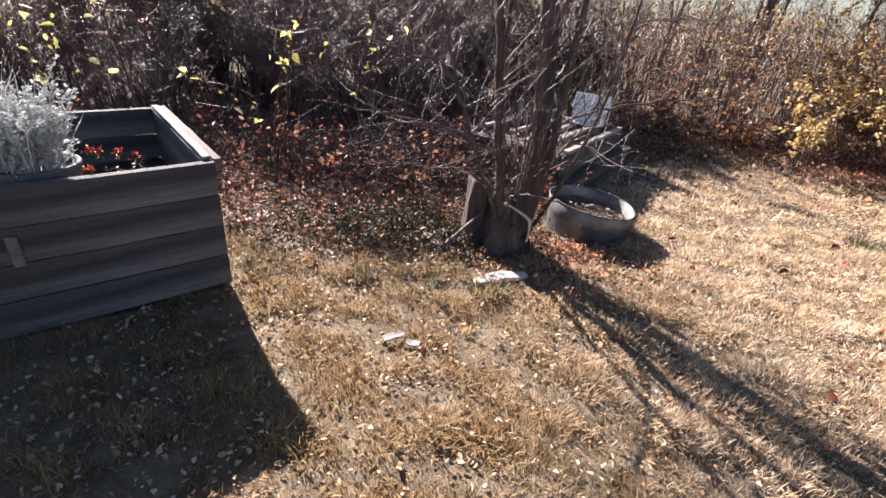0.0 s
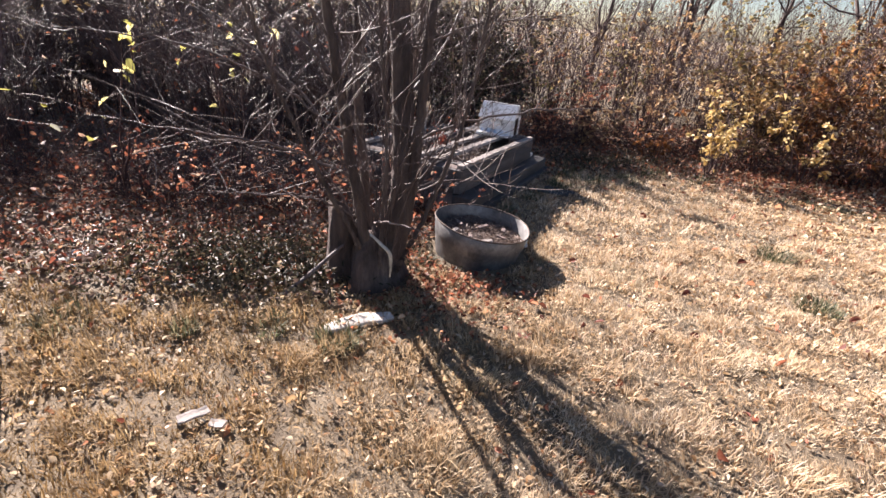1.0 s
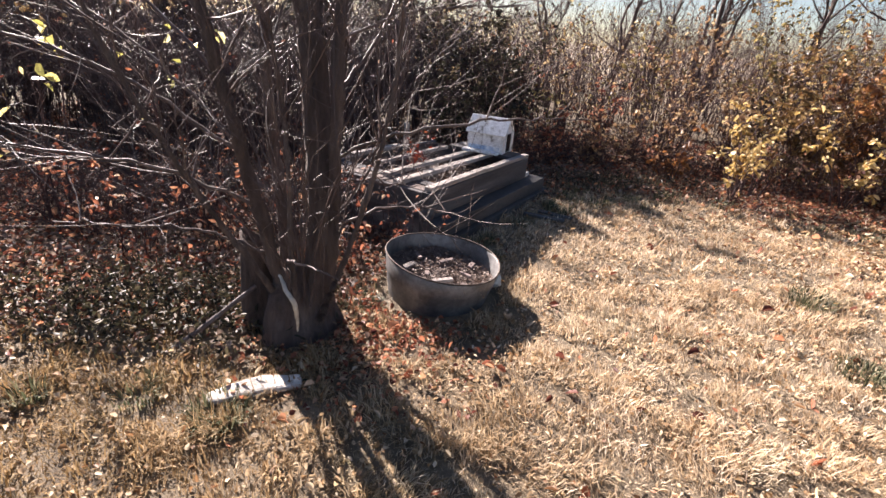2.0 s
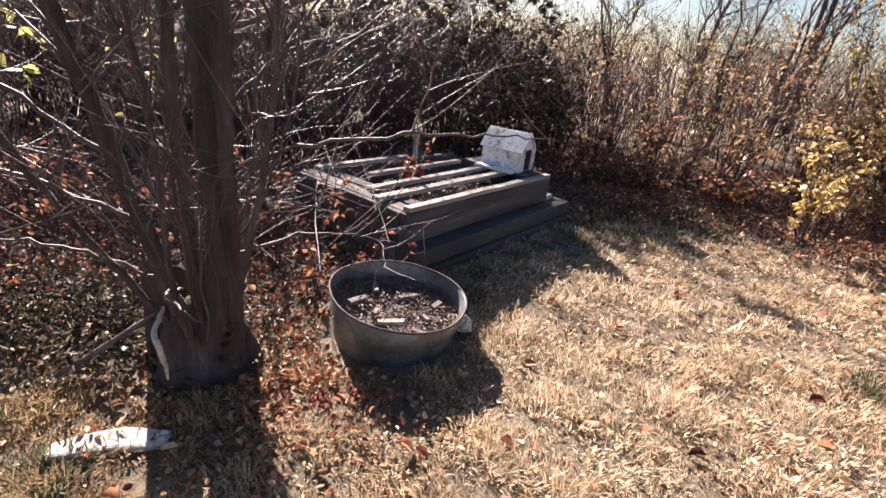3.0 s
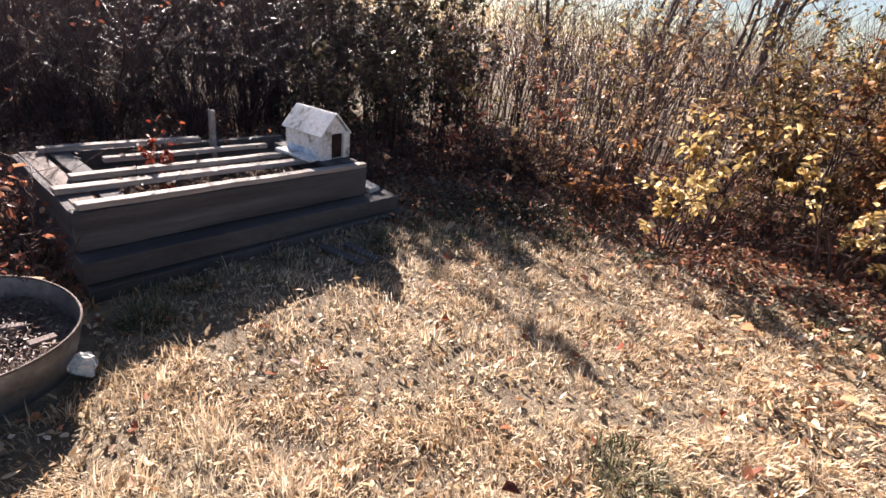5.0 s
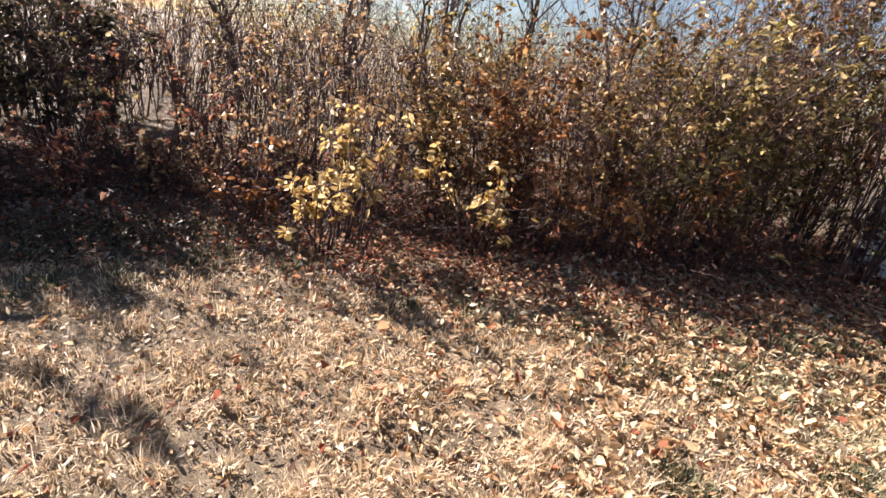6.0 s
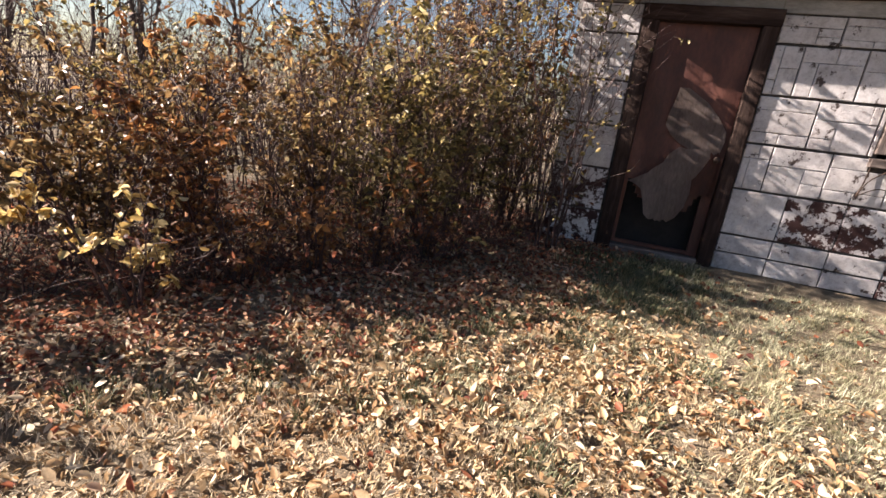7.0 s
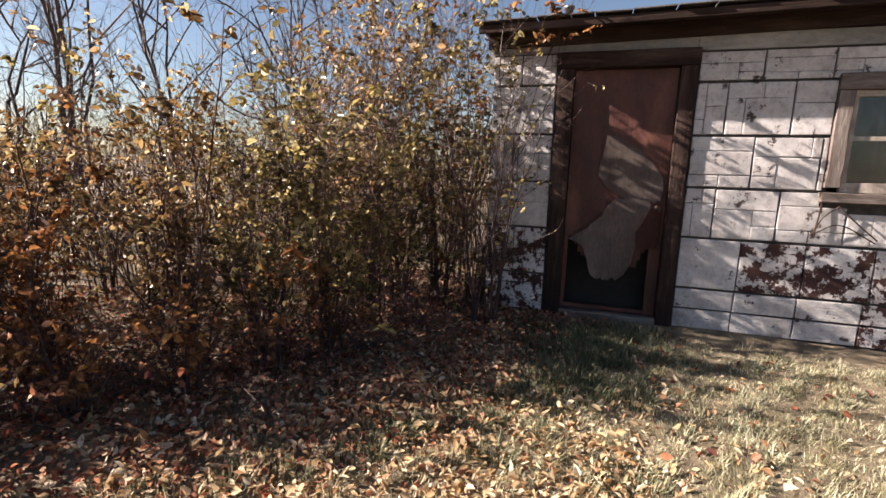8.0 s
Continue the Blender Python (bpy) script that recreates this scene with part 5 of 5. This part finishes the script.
while x < RIGHT + 0.2:
    w = rngs.uniform(0.16, 0.3)
    for rowi in range(2):
        bm = box((0, 0, 0), (w - 0.006, 0.28, 0.010), bevel=0.002)
        ob = part("shingle", bm, M_SHINGLE, roof)
        ob.matrix_basis = pose(x + rowi * 0.09, -0.305 + rowi * 0.24 + rngs.uniform(-0.012, 0.012), 2.382 + rowi * 0.016, 3 + rngs.uniform(-1.5, 1.5), rngs.uniform(-1, 1), 0)
    x += w
bm = bmesh.new()
add_box(bm, (LEFT - 0.02, 0.16, 2.392), (RIGHT + 0.2, DEEP + 0.35, 2.40))
part("roof_felt", bm, M_SHINGLE, roof)
vent = thing("roof_vent_pipe", ROOF @ pose(-0.95, 0.30, 2.397), "short grey vent pipe on the shed roof", "vent pipe")
part("pipe", lathe([(0.035, 0.0), (0.035, 0.2), (0.045, 0.2), (0.045, 0.225), (0.03, 0.23), (0.002, 0.23)], 20), M_ZINC, vent, smooth=True)

# door in its frame
door = thing("door_shed", HOUSE, "battered red-brown plywood door with torn veneer, closed", "door", kind="structure")
for lo, hi, nm in (((-1.025, -0.035, -0.02), (-0.895, 0.10, 2.025), "jamb"), ((-0.125, -0.035, -0.02), (-0.012, 0.10, 2.025), "jamb"), ((-1.04, -0.045, 2.027), (0.0, 0.10, 2.15), "lintel")):
    board(nm, lo, hi, M_TRIM, door, 50 + len(door.children), 0.006, 0.004)
board("threshold", (-0.893, -0.05, -0.02), (-0.127, 0.09, 0.05), M_GREYTRIM, door, 55, 0.008, 0.004)
# the slab, with a ragged hole at its foot
bm = bmesh.new()
nx, nz = 26, 60
grid = {}
for i in range(nx + 1):
    for j in range(nz + 1):
        grid[i, j] = bm.verts.new((-0.890 + 0.76 * i / nx, 0.035 + 0.004 * math.sin(i * 0.7 + j * 0.2), 0.06 + 1.96 * j / nz))
for i in range(nx):
    for j in range(nz):
        xx, zz = (i + 0.5) / nx, 0.06 + 1.96 * (j + 0.5) / nz
        edge = 0.52 + 0.10 * math.sin(xx * 7 + 1) + 0.06 * math.sin(xx * 23)
        if 0.05 < xx < 0.9 and 0.08 < zz < edge:
            continue
        bm.faces.new((grid[i, j], grid[i + 1, j], grid[i + 1, j + 1], grid[i, j + 1]))
bmesh.ops.delete(bm, geom=[v for v in bm.verts if not v.link_faces], context="VERTS")
bmesh.ops.solidify(bm, geom=bm.faces[:], thickness=0.03)
door_slab = part("slab", bm, M_DOOR, door)


def torn_sheet(outline, y0, curl, seed):
    """A curling torn veneer: a ragged outline filled with rows, bulging outward."""
    bm = bmesh.new()
    rows = []
    rn = random.Random(seed)
    for z, a, b in outline:
        row = []
        for i in range(11):
            f = i / 10
            x = a + (b - a) * f
            lift = curl * (math.sin(f * 3.0) * 0.5 + (1 - f) ** 3 * 0.6) * (0.4 + 1.2 * max(0, 1.1 - z))
            row.append(bm.verts.new((x + rn.uniform(-0.006, 0.006), y0 - lift, z + rn.uniform(-0.012, 0.012))))
        rows.append(row)
    for r0, r1 in zip(rows, rows[1:]):
        for i in range(10):
            bm.faces.new((r0[i], r0[i + 1], r1[i + 1], r1[i]))
    bmesh.ops.solidify(bm, geom=bm.faces[:], thickness=0.004)
    return bm


part("torn_veneer", torn_sheet([(0.35, -0.63, -0.44), (0.39, -0.67, -0.39), (0.5, -0.70, -0.34), (0.6, -0.735, -0.33), (0.645, -0.79, -0.31), (0.665, -0.865, -0.30), (0.70, -0.80, -0.29), (0.76, -0.70, -0.27), (0.80, -0.685, -0.25), (0.87, -0.60, -0.22), (0.95, -0.57, -0.19), (1.02, -0.50, -0.21)], 0.012, 0.08, 1), M_VENEER, door, "grey peeled plywood veneer curling off")
part("bare_patch", torn_sheet([(1.0, -0.40, -0.17), (1.06, -0.52, -0.16), (1.12, -0.60, -0.16), (1.2, -0.66, -0.17), (1.3, -0.65, -0.24), (1.4, -0.63, -0.36), (1.52, -0.61, -0.52)], 0.022, 0.012, 2), M_VENEER, door, "bare patch of peeled plywood")
part("torn_veneer", torn_sheet([(0.62, -0.32, -0.16), (0.75, -0.34, -0.15), (0.9, -0.30, -0.15), (1.0, -0.27, -0.16)], 0.015, 0.04, 3), M_DOOR, door)
part("door_knob", lathe([(0.012, 0.0), (0.012, 0.03), (0.026, 0.045), (0.028, 0.06), (0.015, 0.072), (0.002, 0.073)], 18), M_IRON, door_slab, smooth=True)
door_slab.children[-1].matrix_basis = pose(-0.19, 0.03, 0.95, 90)
# near-black sheet behind the hole, in place of the unlit room
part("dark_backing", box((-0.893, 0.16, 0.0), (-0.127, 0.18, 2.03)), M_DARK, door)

# window
win = thing("window_shed", HOUSE, "old wooden sash window with dusty panes", "window", kind="structure")
for lo, hi, nm in (((0.89, -0.03, 1.16), (0.985, 0.08, 1.83), "window_frame"), ((1.735, -0.03, 1.16), (1.83, 0.08, 1.83), "window_frame"), ((0.885, -0.035, 1.833), (1.835, 0.08, 1.945), "window_frame"), ((0.87, -0.06, 1.055), (1.85, 0.08, 1.125), "window_sill")):
    board(nm, lo, hi, M_GREYTRIM, win, 60 + len(win.children), 0.006, 0.004)
for lo, hi in (((0.988, 0.0, 1.128), (1.732, 0.04, 1.20)), ((0.988, 0.0, 1.79), (1.732, 0.04, 1.83)), ((0.988, 0.0, 1.202), (1.02, 0.04, 1.788)), ((1.70, 0.0, 1.202), (1.732, 0.04, 1.788)), ((1.022, 0.005, 1.49), (1.698, 0.04, 1.52)), ((1.345, 0.008, 1.202), (1.37, 0.038, 1.488)), ((1.345, 0.008, 1.522), (1.37, 0.038, 1.788))):
    part("sash_bar", box(lo, hi, bevel=0.003), M_PALETRIM, win)
for x0, x1 in ((1.022, 1.343), (1.372, 1.698)):
    for z0, z1 in ((1.204, 1.488), (1.522, 1.786)):
        ob = part("pane", box((x0, 0.020, z0), (x1, 0.024, z1)), M_GLASS, win)
        ob.visible_shadow = False
bm = bmesh.new()
cols = 60
prev = None
for i in range(cols + 1):
    xx = 0.99 + 0.74 * i / cols
    a = (bm.verts.new((xx, 0.09 + 0.012 * math.sin(i * 1.1), 1.14)), bm.verts.new((xx, 0.09 + 0.008 * math.sin(i * 1.1), 1.83)))
    if prev:
        bm.faces.new((prev[0], a[0], a[1], prev[1]))
    prev = a
bmesh.ops.solidify(bm, geom=bm.faces[:], thickness=0.003)
part("curtain", bm, M_CURTAIN, win, "grey dusty curtain behind the panes", smooth=True)
# near-black sheet behind the curtain, painted as the room's shade
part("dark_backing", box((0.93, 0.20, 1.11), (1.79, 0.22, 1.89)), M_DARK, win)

# rusty wire bracket on the wall under the window
wire = thing("wire_bracket", HOUSE, "rusty bent wire bracket fixed to the wall", "bracket")
for p in ([(0.86, -0.03, 0.82), (0.90, -0.06, 0.95), (0.99, -0.05, 1.03)], [(0.86, -0.03, 0.82), (1.0, -0.07, 0.90), (1.24, -0.03, 0.78)], [(0.99, -0.05, 1.03), (1.1, -0.06, 0.92), (1.25, -0.03, 0.80)], [(0.86, -0.03, 0.82), (0.88, -0.03, 0.92), (0.89, -0.025, 1.05)]):
    part("wire", curve_tube(p, [0.005] * len(p), 6, 5), M_IRON, wire, smooth=True)

# sapling beside the door
rng = np.random.default_rng(81)
sap = thing("thin_sapling", HOUSE @ pose(-1.38, -0.52, 0.0), "thin sapling with a few dry leaves beside the shed door", "sapling", "")
P, R = stems_of(rng, 10, 2.1, 0.22, K=9, r0=0.009, base=0.16)
each_stem(P, R, M_STEM, sap, 5)
Q, S = twigs_of(rng, P, 190, 0.4, up=0.5, r=0.003)
Q2, S2 = twigs_of(rng, Q, 380, 0.18, up=0.3, r=0.0018, K=4)
tagged(part("twig_tangle", joined([tubes(Q, S, 3), tubes(Q2, S2, 3)]), M_TWIG, sap), kind="stuff")
for j, p in enumerate(([(0.05, 0.0, 1.1), (0.2, 0.05, 1.5), (0.42, 0.1, 1.8), (0.66, 0.12, 2.0)], [(0.05, 0.0, 1.0), (0.2, 0.0, 1.3), (0.45, 0.02, 1.5), (0.6, 0.02, 1.7)], [(0.1, 0.0, 1.2), (0.3, 0.05, 1.65), (0.5, 0.1, 2.1)])):
    part("branch", curve_tube(p, np.linspace(0.0045, 0.0012, len(p)), 5, 5, 0.006, j), M_STEM, sap)
part("foliage", leaves_along(rng, Q2, 420, 0.043), M_OLIVE, sap)
